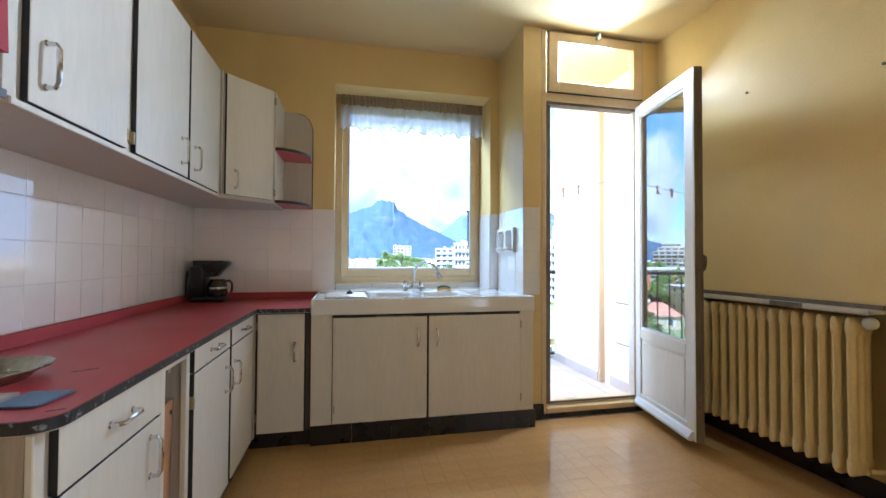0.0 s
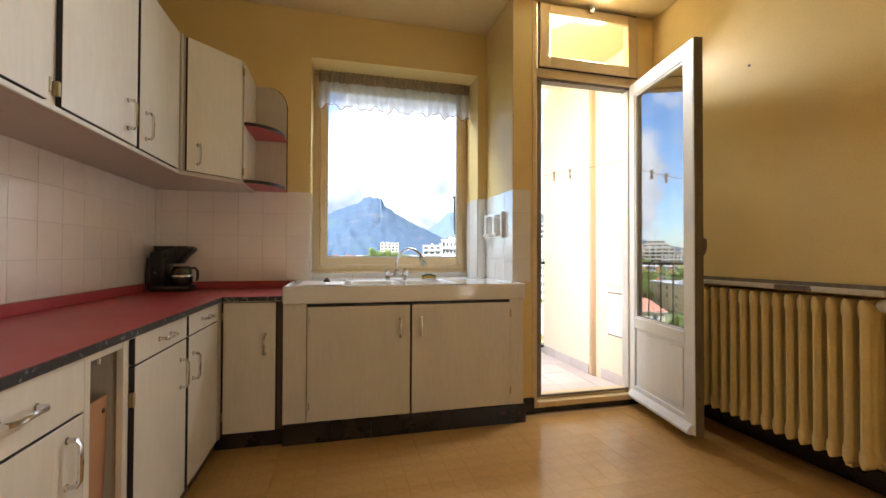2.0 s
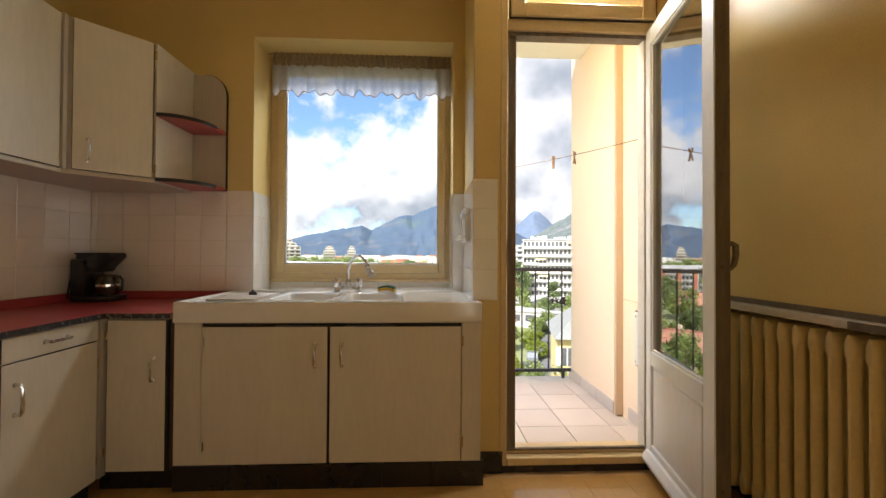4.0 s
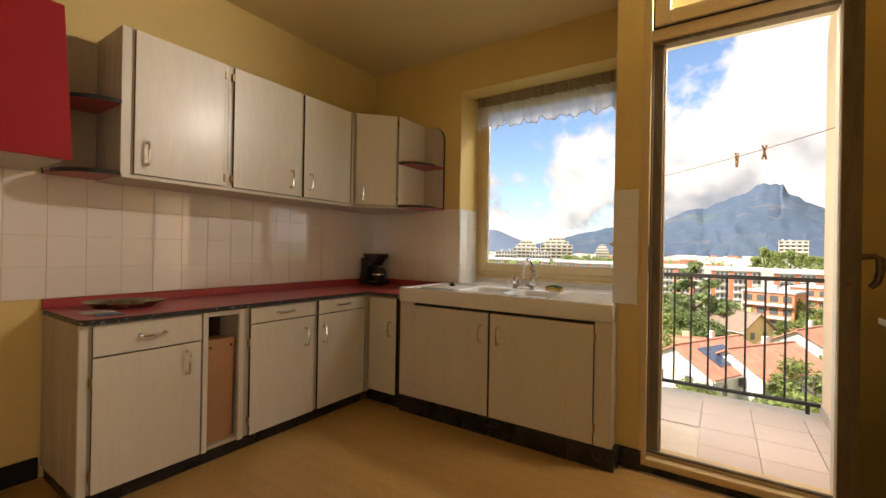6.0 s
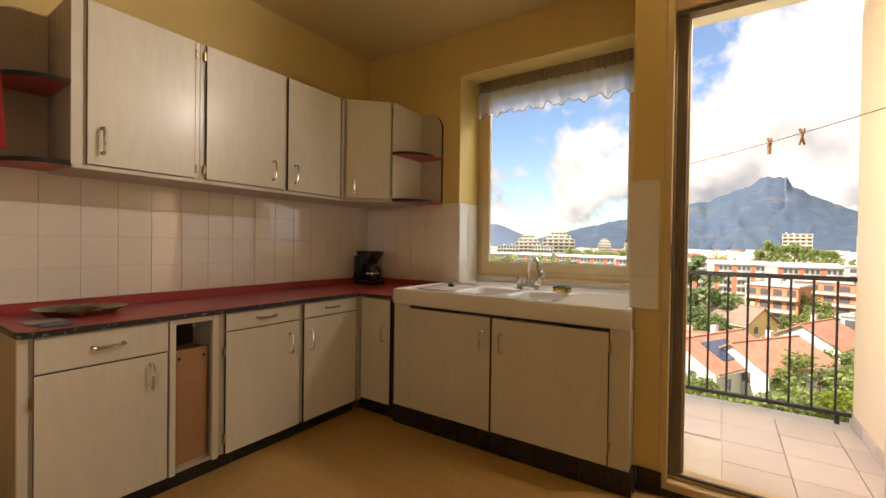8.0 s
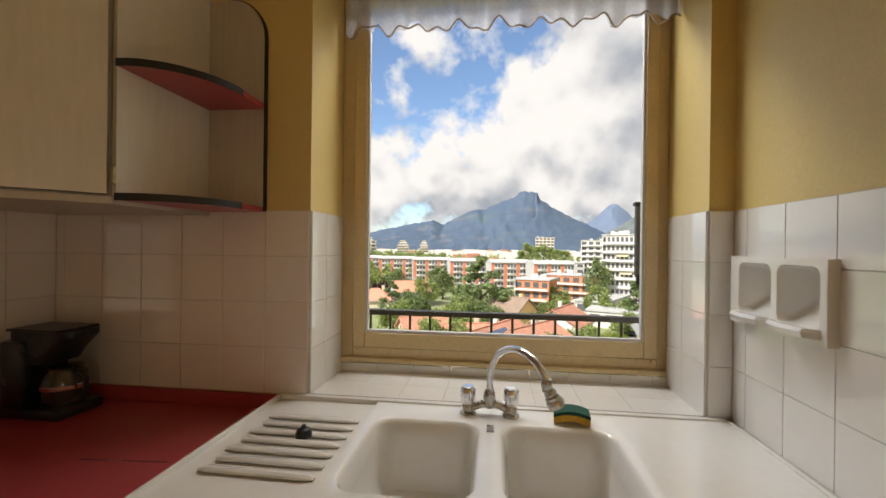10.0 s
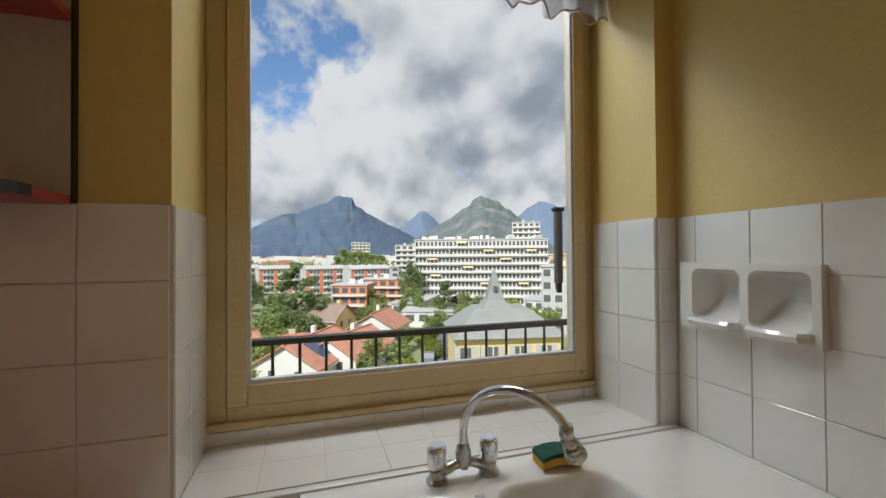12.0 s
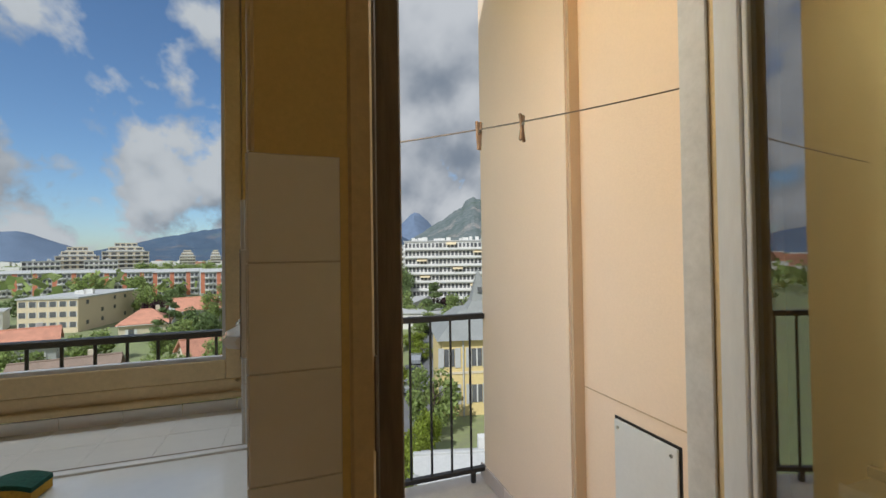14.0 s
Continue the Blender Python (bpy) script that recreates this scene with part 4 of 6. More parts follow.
for (b0, b1), (c0, c1) in ((B1, (0.14, 0.49)), (B2, (0.49, 0.84))):
    lip = rrect(b0, b1, BY0, BY1, 0.06, ST)
    rings = [cell_ring(c0, c1, TY0, TY1, lip, ST), lip]
    for ins_, dz, rad in ((0.004, 0.003, 0.058), (0.010, 0.012, 0.055), (0.018, 0.06, 0.05), (0.026, 0.15, 0.05), (0.045, 0.178, 0.04), (0.10, 0.184, 0.03)):
        rings.append(rrect(b0 + ins_, b1 - ins_, BY0 + ins_, BY1 - ins_, rad, ST - dz))
    loft(bm, rings, cap0=False)
bx(bm, 0.84, SX1 - 0.012, TY0, TY1, ST - 0.03, ST)
part("basin", bm, CERAM, sink, smooth=True)
# drainer with ribs
bm = box(SX0 + 0.012, 0.14, TY0, TY1, ST - 0.03, ST - 0.009)
part("drainer", bm, CERAM, sink)
for i in range(7):
    y = 2.62 + 0.048 * i
    bm = bmesh.new()
    tube(bm, [(-0.14 + 0.01 * (i % 2), y, ST - 0.006), (-0.12, y, ST - 0.001), (0.10, y, ST - 0.002), (0.125, y, ST - 0.007)], [0.004, 0.011, 0.012, 0.006], 10, flat=1.0)
    for v in bm.verts:
        v.co.z = ST - 0.005 + (v.co.z - ST + 0.005) * 0.62
    part("rib", bm, CERAM, sink, smooth=True)
# rolled rim and front apron
bm = box(SX0, SX1, SY0, TY0, 0.757, ST + 0.003, 0.008, 3)
part("apron", bm, CERAM, sink, smooth=True)
bm = box(SX0, SX0 + 0.012, TY0, SY1, 0.77, ST + 0.004, 0.005, 2)
part("rim", bm, CERAM, sink, smooth=True)
part("rim", box(SX1 - 0.024, SX1 - 0.010, TY0, PY - 0.002, 0.757, ST + 0.004, 0.005, 2), CERAM, sink, smooth=True)
part("rim", box(PX0 - 0.024, PX0 - 0.008, PY - 0.002, SY1, 0.757, ST + 0.004, 0.005, 2), CERAM, sink, smooth=True)
part("rear_rim", box(SX0 + 0.012, PX0 - 0.024, TY1, SY1 + 0.012, 0.77, ST + 0.006, 0.005, 2), CERAM, sink, smooth=True)
part("overflow", box(0.480, 0.500, 2.885, 2.93, ST - 0.001, ST + 0.0015, 0.0007), CHROME_D, sink)
for b0, b1 in (B1, B2):
    c = ((b0 + b1) / 2, 2.76, ST - 0.184)
    part("drain", lathe(bmesh.new(), c, [(0.040, 0.0), (0.040, 0.003), (0.030, 0.003), (0.028, 0.001)], 20), CHROME, sink, smooth=True)
part("sealant", box(SX0 + 0.02, PX0 - 0.03, SY1 + 0.008, YB + 0.004, ST + 0.001, ST + 0.005, 0.001), EDGE_W, sink, "grimy joint at the back edge")
plug = single("sink_plug", lathe(bmesh.new(), (0.02, 2.79, ST), [(0.020, 0.0), (0.021, 0.010), (0.016, 0.020), (0.006, 0.024), (0.006, 0.030)], 16), BLACKP, (0.02, 2.79, ST), "black rubber sink plug on the drainer", "plug", smooth=True)

# mixer tap
tap = thing("mixer_tap", (0.495, 3.025, ST), "chrome two-handle mixer tap with a high swan-neck spout", "tap")
TXc, TYc = 0.486, 3.006
bm = bmesh.new()
for s in (-1, 1):
    lathe(bm, (TXc + s * 0.062, TYc, ST), [(0.024, 0), (0.024, 0.005), (0.017, 0.010), (0.017, 0.028), (0.014, 0.032)], 16)
tube(bm, [(TXc - 0.062, TYc, ST + 0.016), (TXc - 0.05, TYc, ST + 0.018), (TXc - 0.022, TYc, ST + 0.030), (TXc, TYc, ST + 0.034)], 0.011, 10)
tube(bm, [(TXc + 0.062, TYc, ST + 0.016), (TXc + 0.05, TYc, ST + 0.018), (TXc + 0.022, TYc, ST + 0.030), (TXc, TYc, ST + 0.034)], 0.011, 10)
lathe(bm, (TXc, TYc, ST + 0.020), [(0.012, 0), (0.018, 0.01), (0.018, 0.034), (0.013, 0.055)], 16)
part("body", bm, CHROME_D, tap, smooth=True)
for s in (-1, 1):
    bm = bmesh.new()
    rings = []
    for z, rad in ((0.030, 0.018), (0.034, 0.0205), (0.072, 0.0215), (0.076, 0.0195), (0.078, 0.012)):
        rings.append([(TXc + s * 0.062 + rad * (1 + 0.05 * math.cos(6 * a)) * math.cos(a), TYc + rad * (1 + 0.05 * math.cos(6 * a)) * math.sin(a), ST + z) for a in (2 * math.pi * j / 24 for j in range(24))])
    kn = part("handle", loft(bm, rings), CHROME, tap, "faceted chrome knob", smooth=True)
    part("cap", cyl(bmesh.new(), (TXc + s * 0.062, TYc, ST + 0.077), (TXc + s * 0.062, TYc, ST + 0.081), 0.016, seg=16), CHROME, kn)
ux, uy = 0.593, -0.805
R = 0.129
pts = [(TXc, TYc, ST + 0.055), (TXc + 0.001, TYc, ST + 0.082)]
for a in arc(14, math.pi, 0.6):
    d = R + R * math.cos(a)
    pts.append((TXc + ux * d, TYc + uy * d, ST + 0.098 + R * 0.915 * math.sin(a)))
part("spout", tube(bmesh.new(), pts, [0.0105] * 2 + [0.0095] * 15, 12), CHROME, tap, "swan-neck chrome spout", smooth=True)
e = Vector(pts[-1])
bm = bmesh.new()
lathe(bm, e, [(0.012, 0.006), (0.014, -0.002), (0.014, -0.016), (0.011, -0.022), (0.012, -0.026)], 14)
sp_ = part("nozzle", bm, CHROME_D, tap, smooth=True)
bm = bmesh.new()
lathe(bm, (0, 0, 0), [(0.011, 0), (0.016, -0.010), (0.015, -0.016), (0.019, -0.020), (0.018, -0.026), (0.022, -0.032), (0.021, -0.044), (0.014, -0.050)], 16)
bmesh.ops.transform(bm, matrix=Matrix.Translation(e + Vector((0.003, 0, -0.020))) @ pose(0, 0, 0, 0, -28, 0), verts=bm.verts)
part("spray_head", bm, CHROME_D, sp_, "limescaled swivel spray head", smooth=True)

sponge = thing("sponge", (0.715, 2.988, ST), "yellow sponge with a green scouring pad on the sink edge", "sponge")


def bent_slab(z0, z1, w, d):
    b = bmesh.new()
    rings = []
    for i in range(13):
        u = -1 + 2 * i / 12
        lift = 0.010 * (1 - u * u)
        rings.append([(u * w, -d, z0 + lift), (u * w, d, z0 + lift), (u * w, d * 0.97, z1 + lift), (u * w, -d * 0.97, z1 + lift)])
    loft(b, rings)
    bmesh.ops.transform(b, matrix=pose(0.715, 2.988, ST + 0.002, 0, 0, -6), verts=b.verts)
    return b


part("foam", bent_slab(0.0, 0.018, 0.048, 0.030), SPY, sponge)
part("scouring_pad", bent_slab(0.018, 0.027, 0.0485, 0.0305), SPG, sponge, "dark green scouring pad", smooth=False)

# double soap dish on the pier
dish = thing("soap_dish", (PX0, 2.865, 1.143), "white ceramic double soap dish set in the tiles", "soap dish")
bm = bmesh.new()
y0, y1, z0, z1, xf = 2.697, 3.035, 1.143, 1.321, PX0 - 0.030
cells = ((y0, 2.856, 2.715, 2.846), (2.856, y1, 2.866, 2.998))
for ya, yb, ha, hb_ in cells:
    lip = rrect(ha, hb_, z0 + 0.026, z1 - 0.016, 0.022, xf)
    rings = [[(p[2], p[0], p[1]) for p in cell_ring(ya, yb, z0, z1, lip, xf)], [(p[2], p[0], p[1]) for p in lip]]
    for x_, ins_, up in ((xf + 0.004, 0.003, 0.0), (PX0 - 0.004, 0.006, 0.004), (PX0 + 0.022, 0.012, 0.020), (PX0 + 0.042, 0.026, 0.040), (PX0 + 0.048, 0.040, 0.045)):
        rings.append([(x_, p[0], p[1]) for p in rrect(ha + ins_, hb_ - ins_, z0 + 0.026 + ins_ * 0.5 + up, z1 - 0.016 - ins_ * 0.6, max(0.006, 0.022 - ins_ * 0.3), 0)])
    loft(bm, rings, cap0=False)
part("body", bm, CERAM, dish, smooth=True)
for edge_ in ((y0 + 0.0005, y0 + 0.006, z0, z1), (y1 - 0.006, y1 - 0.0005, z0, z1), (y0 + 0.006, y1 - 0.006, z0 + 0.0005, z0 + 0.006), (y0 + 0.006, y1 - 0.006, z1 - 0.006, z1 - 0.0005)):
    part("frame_edge", box(PX0 - 0.0295, PX0 - 0.0005, *edge_, 0.002), CERAM, dish)
for ya, yb in ((2.712, 2.850), (2.862, 3.002)):
    bm = bmesh.new()
    loft(bm, [[(xf + 0.004, y, z0 + 0.012), (xf - d, y, z0 + 0.014), (xf - d - 0.006, y, z0 + 0.026), (xf - d, y, z0 + 0.034), (xf + 0.004, y, z0 + 0.030)]
              for y, d in ((ya, 0.004), (ya + 0.015, 0.024), ((ya + yb) / 2, 0.032), (yb - 0.015, 0.024), (yb, 0.004))])
    part("tray", bm, CERAM, dish, smooth=True)

# ---- wall cabinets ----
UX, UZ0, UZ1 = -0.70, 1.456, 2.152


def wall_unit(y0, y1, dy0, dy1, handle_far, label):
    u = thing("wall_cabinet", ((XL + UX) / 2, (y0 + y1) / 2, UZ0 - 0.02), label, "cabinet", "wall cabinets")
    bm = box(XL + 0.001, UX - 0.022, y0 + 0.0005, y1 - 0.0005, UZ0 - 0.004, UZ1 + 0.006)
    part("body", bm, LAM_S, u)
    part("face_frame", box(UX - 0.0215, UX - 0.0185, y0 + 0.0005, y1 - 0.0005, UZ0, UZ1 + 0.004), LAM, u)
    d = part("door", faced(box(UX - 0.018, UX, dy0, dy1, UZ0 + 0.002, UZ1, 0.0015), (1, 0, 0)), [LAM, DARK], u, "cream laminate front with black edging")
    hy = dy1 - 0.078 if handle_far else dy0 + 0.052
    d_handle(d, (UX, hy, UZ0 + 0.054), (UX, hy, UZ0 + 0.162), (0.028, 0, 0))
    hg = dy0 - 0.008 if handle_far else dy1 + 0.008
    for z in (UZ0 + 0.05, UZ1 - 0.06):
        part("hinge", box(UX - 0.018, UX - 0.001, hg - 0.006, hg + 0.006, z - 0.022, z + 0.022, 0.002), BRASS, u)
    return u


u1 = wall_unit(1.040, 1.512, 1.050, 1.482, False, "cream laminate wall cabinet with one door")
part("end_post", box(UX - 0.0215, UX - 0.017, 1.000, 1.040, UZ0 - 0.004, UZ1 + 0.006, 0.001), LAM, u1)
part("end_panel", box(XL + 0.001, UX - 0.022, 1.000, 1.038, UZ0 - 0.004, UZ1 + 0.006), WOODV, u1)
part("stile", box(UX - 0.0180, UX - 0.016, 1.490, 1.5115, UZ0, UZ1 + 0.004, 0.001), LAM, u1)
wall_unit(1.514, 2.012, 1.540, 2.006, True, "cream laminate wall cabinet with one door")
wall_unit(2.014, 2.462, 2.030, 2.452, False, "cream laminate wall cabinet beside the corner")

board = thing("cabinet_pelmet", (-0.87, 1.7, 1.43), "beige board under the wall cabinets", "pelmet")
poly = [(XL + 0.001, 1.0), (UX - 0.004, 1.0), (UX - 0.004, 2.465), (-0.452, 2.712), (-0.452, YB - 0.001), (XL + 0.001, YB - 0.001)]
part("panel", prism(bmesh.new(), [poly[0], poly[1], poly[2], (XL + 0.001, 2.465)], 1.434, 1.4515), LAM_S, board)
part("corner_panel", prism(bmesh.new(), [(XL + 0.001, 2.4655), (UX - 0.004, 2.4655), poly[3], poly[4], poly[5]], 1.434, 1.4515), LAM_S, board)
part("front_edge", box(UX - 0.0038, UX - 0.0008, 1.002, 2.462, 1.435, 1.4505, 0.001), LAM, board)

# corner wall cabinet with a slanting door
A, B = Vector((-0.686, 2.474, 0)), Vector((-0.452, 2.712, 0))
cw = thing("corner_wall_cabinet", (-0.8, 2.8, UZ0), "cream laminate corner wall cabinet with a slanting door", "cabinet", "wall cabinets")
n = Vector((0.713, -0.701, 0))
poly = [(XL + 0.001, 2.464), (UX - 0.01, 2.464), (A.x - 0.016, A.y + 0.012), (B.x - 0.018, B.y + 0.014), (B.x - 0.012, YB - 0.001), (XL + 0.001, YB - 0.001)]
part("body", prism(bmesh.new(), poly, UZ0 - 0.004, UZ1 + 0.006), LAM_S, cw)
a2, b2 = A + (B - A) * 0.05, B - (B - A) * 0.03
bm = bmesh.new()
loft(bm, [[(p.x, p.y, z) for p in (a2, b2, b2 - n * 0.016, a2 - n * 0.016)] for z in (UZ0 + 0.002, UZ1)])
sd = part("door", faced(bm, n), [LAM, DARK], cw, "cream laminate front with black edging")
hp = A.lerp(B, 0.22)
d_handle(sd, (hp.x, hp.y, UZ0 + 0.045), (hp.x, hp.y, UZ0 + 0.145), n * 0.024)
part("edge_strip", box(-0.700, -0.690, 2.455, 2.475, UZ0, UZ1 + 0.004), LAM_S, cw)
for z in (UZ0 + 0.05, UZ1 - 0.06):
    part("hinge", box(B.x - 0.006, B.x + 0.006, B.y - 0.003, B.y + 0.008, z - 0.022, z + 0.022, 0.002), BRASS, cw)


def end_shelf(name, origin, sx, depth, width, label, along_y=False):
    """Open end shelf with quarter-round boards and a rounded back."""
    u = thing(name, (*origin, UZ0), label, "shelf")
    ox, oy = origin

    def place(p, q, z):   # p along the wall, q out from the wall
        return (ox + q, oy - p, z) if along_y else (ox + p, oy - q, z)

    prof = [(0, UZ0 - 0.01), (width, UZ0 - 0.01), (width, UZ1 - 0.14)] + [(width - 0.12 + 0.12 * math.cos(a), UZ1 - 0.14 + 0.13 * math.sin(a)) for a in arc(8, 0, math.pi / 2)] + [(0, UZ1 - 0.01)]
    bm = bmesh.new()
    loft(bm, [[place(p, 0.001, z) for p, z in prof], [place(p, 0.014, z) for p, z in prof]])
    part("back", bm, LAM_S, u)
    rim = prof[1:-1]
    bm = bmesh.new()
    loft(bm, [[place(p, 0.0005, z), place(p + 0.004, 0.0005, z), place(p + 0.004, 0.018, z), place(p, 0.018, z)] for p, z in rim])
    part("edging", bm, DARK, u, "black edging strip")
    for z in (UZ0 - 0.012, UZ0 + 0.325):
        out = [(0, depth)] + [(width * math.sin(a), 0.03 + (depth - 0.03) * (0.30 + 0.70 * math.cos(a))) for a in arc(10, 0.15, math.pi / 2)] + [(width, 0.014), (0, 0.014)]
        bm = bmesh.new()
        loft(bm, [[place(p, q, z) for p, q in out], [place(p, q, z + 0.016) for p, q in out]])
        s = part("board", bm, RED, u, "red quarter-round board")
        bm = bmesh.new()
        loft(bm, [[place(p, q, z - 0.001), place(p * 1.006, q + 0.004, z - 0.001), place(p * 1.006, q + 0.004, z + 0.018), place(p, q, z + 0.018)] for p, q in out[:-2]])
        part("edging", bm, DARK, s)
    return u


e1 = end_shelf("end_shelf", (-0.450, YB), 1, 0.355, 0.195, "open rounded end shelf with red boards by the window")
part("side_panel", box(-0.462, -0.451, 2.722, YB - 0.001, UZ0 - 0.01, UZ1 + 0.004), LAM, e1)
end_shelf("end_shelf", (XL, 0.998), 1, 0.33, 0.20, "open rounded end shelf with red boards beside the red cabinet", True)

redc = thing("red_wall_cabinet", (-0.8, 0.3, 1.45), "wall cabinet with a plain bright red front", "cabinet")
part("body", box(XL + 0.001, -0.585, -0.35, 0.76, 1.452, 2.07), LAM_S, redc)
bm = bmesh.new()
loft(bm, [[(x, -0.35, 1.456), (x, 0.786, 1.456), (x, 0.752, 2.075), (x, -0.35, 2.075)] for x in (-0.580, -0.560)])
part("front", bm, RED_D, redc, "plain bright red front")

# ---- things on the worktop ----
cm = thing("coffee_maker", (-0.87, 2.93, CT), "black drip coffee maker with a glass jug", "coffee maker")
MY = 2.935
part("base", box(-0.985, -0.775, MY - 0.075, MY + 0.075, CT, CT + 0.035, 0.012, 2), BLACKP, cm, smooth=True)
part("tower", box(-0.985, -0.905, MY - 0.075, MY + 0.075, CT + 0.03, CT + 0.235, 0.014, 2), BLACKP, cm, smooth=True)
bm = bmesh.new()
loft(bm, [rrect(-0.975, xr, MY - 0.062, MY + 0.062, 0.03, z) for z, xr in ((CT + 0.165, -0.835), (CT + 0.20, -0.81), (CT + 0.245, -0.765), (CT + 0.262, -0.765))])
part("filter_holder", bm, BLACKP, cm, smooth=True)
part("lid", box(-0.97, -0.785, MY - 0.068, MY + 0.068, CT + 0.262, CT + 0.270, 0.004), BLACKP, cm)
jug = part("jug", lathe(bmesh.new(), (-0.838, MY, CT + 0.036), [(0.050, 0), (0.060, 0.012), (0.063, 0.05), (0.055, 0.088), (0.044, 0.105), (0.046, 0.112)], 24), CARAFE, cm, "dark glass jug", smooth=True)
part("band", lathe(bmesh.new(), (-0.838, MY, CT + 0.036), [(0.0635, 0.048), (0.0645, 0.05), (0.0645, 0.060), (0.0625, 0.062)], 24), CHROME, jug)
part("jug_handle", tube(bmesh.new(), [(-0.787, MY - 0.01, CT + 0.135), (-0.762, MY - 0.015, CT + 0.138), (-0.745, MY - 0.017, CT + 0.12), (-0.745, MY - 0.017, CT + 0.075), (-0.752, MY - 0.015, CT + 0.06)], 0.008, 8), BLACKP, jug)
part("cable", tube(bmesh.new(), [(-0.98, MY - 0.05, CT + 0.02), (-1.005, MY - 0.06, CT + 0.02), (-1.018, MY - 0.03, CT + 0.10), (-1.02, MY, CT + 0.20)], 0.004, 6), BLACKP, cm)

tray = thing("serving_tray", (-0.825, 1.065, CT), "tarnished oval metal tray on the red worktop", "tray")
bm = bmesh.new()
rings = []
for rad, z in ((0.55, 0.0), (0.72, 0.001), (0.80, 0.016), (0.97, 0.026), (1.0, 0.030), (0.985, 0.032), (0.80, 0.020), (0.70, 0.004), (0.05, 0.003)):
    rr = []
    for k in range(48):
        a = 2 * math.pi * k / 48
        w = rad * (1 + (0.012 * math.cos(16 * a) if rad > 0.9 else 0))
        rr.append((0.168 * w * math.cos(a), 0.130 * w * math.sin(a), z))
    rings.append(rr)
loft(bm, rings)
bmesh.ops.transform(bm, matrix=pose(-0.825, 1.065, CT + 0.001, 0, 0, 62), verts=bm.verts)
part("dish", bm, STEELT, tray, smooth=True)


def leaflet(at, w, d, turn, material, label, sheets):
    p = thing("leaflet", (*at, CT), label, "leaflet", "papers on the worktop")
    for k in range(sheets):
        bm = box(-w / 2, w / 2, -d / 2, d / 2, 0.0012 + 0.0016 * k, 0.0024 + 0.0016 * k)
        for v in bm.verts:
            v.co.z += 0.004 * max(0, v.co.x / w) * (k + 1) / sheets
        bmesh.ops.transform(bm, matrix=pose(*at, CT, 0, 0, turn + 2 * k), verts=bm.verts)
        part("sheet", bm, material, p)
    return p


leaflet((-0.60, 0.93), 0.088, 0.100, -8, PAPER_B, "blue-grey folded leaflet on the worktop", 2)
leaflet((-0.70, 0.915), 0.095, 0.115, -4, PAPER_W, "printed folded leaflet on the worktop", 3)


# ---- outside ----
GZ = -16.0
GRASS = mat("lawn_and_earth", (0.21, 0.25, 0.09), 0.95, var=0.45, scale=0.06, fine=0.9, bump=0.0, tint=(0.20, 0.19, 0.13))
ASPH = mat("asphalt", (0.16, 0.16, 0.165), 0.9, var=0.2, scale=0.4, fine=8, bump=0.0)
# terracotta is lightened to carry the haze over the town
ROOFT = mat("terracotta_roof", (0.56, 0.26, 0.17), 0.85, var=0.35, scale=0.9, fine=6, bump=0.1, objvar=0.3)
ROOFB = mat("brown_roof", (0.29, 0.21, 0.16), 0.85, var=0.25, scale=0.9, fine=6, bump=0.1)
ROOFG = mat("grey_slate_roof", (0.27, 0.275, 0.26), 0.7, var=0.15, scale=0.7, fine=5, bump=0.1)
WHITEW = mat("white_render", (0.70, 0.68, 0.64), 0.9, var=0.08, scale=0.5, fine=4, bump=0.0)
CREAMW = mat("cream_render", (0.66, 0.57, 0.42), 0.9, var=0.08, scale=0.5, fine=4, bump=0.0)
YELLW = mat("yellow_render", (0.72, 0.56, 0.26), 0.9, var=0.08, scale=0.5, fine=4, bump=0.0)
ORANW = mat("orange_brick_render", (0.62, 0.25, 0.13), 0.9, var=0.12, scale=0.5, fine=4, bump=0.0)
REDW = mat("brick_red_render", (0.60, 0.22, 0.13), 0.9, var=0.12, scale=0.5, fine=4, bump=0.0)
GREYW = mat("grey_concrete", (0.48, 0.475, 0.46), 0.9, var=0.1, scale=0.5, fine=4, bump=0.0)
PANE_D = mat("far_window_glass", (0.13, 0.13, 0.135), 0.2, var=0.4, scale=0.5, fine=2, bump=0.0)
SOLAR = mat("solar_panel", (0.06, 0.09, 0.16), 0.2, var=0.3, scale=1, fine=4, bump=0.0)
BARK = mat("bark", (0.09, 0.065, 0.045), 0.95, var=0.3, scale=2, fine=12, bump=0.2)
# greens are lifted above real foliage, with distance haze put into the colour
LEAF1 = mat("leaf_mid_green", (0.34, 0.41, 0.14), 0.7, var=0.4, scale=0.5, fine=3, bump=0.0, island=True, objvar=0.75, leafy=0.58)
LEAF2 = mat("leaf_dark_green", (0.25, 0.32, 0.13), 0.7, var=0.4, scale=0.5, fine=3, bump=0.0, island=True, objvar=0.75, leafy=0.58)
LEAF3 = mat("leaf_yellow_green", (0.30, 0.36, 0.05), 0.7, var=0.35, scale=0.5, fine=3, bump=0.0, island=True, objvar=0.75, leafy=0.58)
LEAF4 = mat("leaf_purple", (0.07, 0.035, 0.04), 0.7, var=0.4, scale=0.5, fine=3, bump=0.0, island=True, objvar=0.75, leafy=0.58)
CARB = mat("car_paint_grey", (0.36, 0.38, 0.40), 0.25, 0.4, var=0.05, coat=0.5)
CARD = mat("car_paint_dark", (0.05, 0.055, 0.065), 0.25, 0.4, var=0.05, coat=0.5)
TYRE = mat("tyre", (0.02, 0.02, 0.02), 0.9)
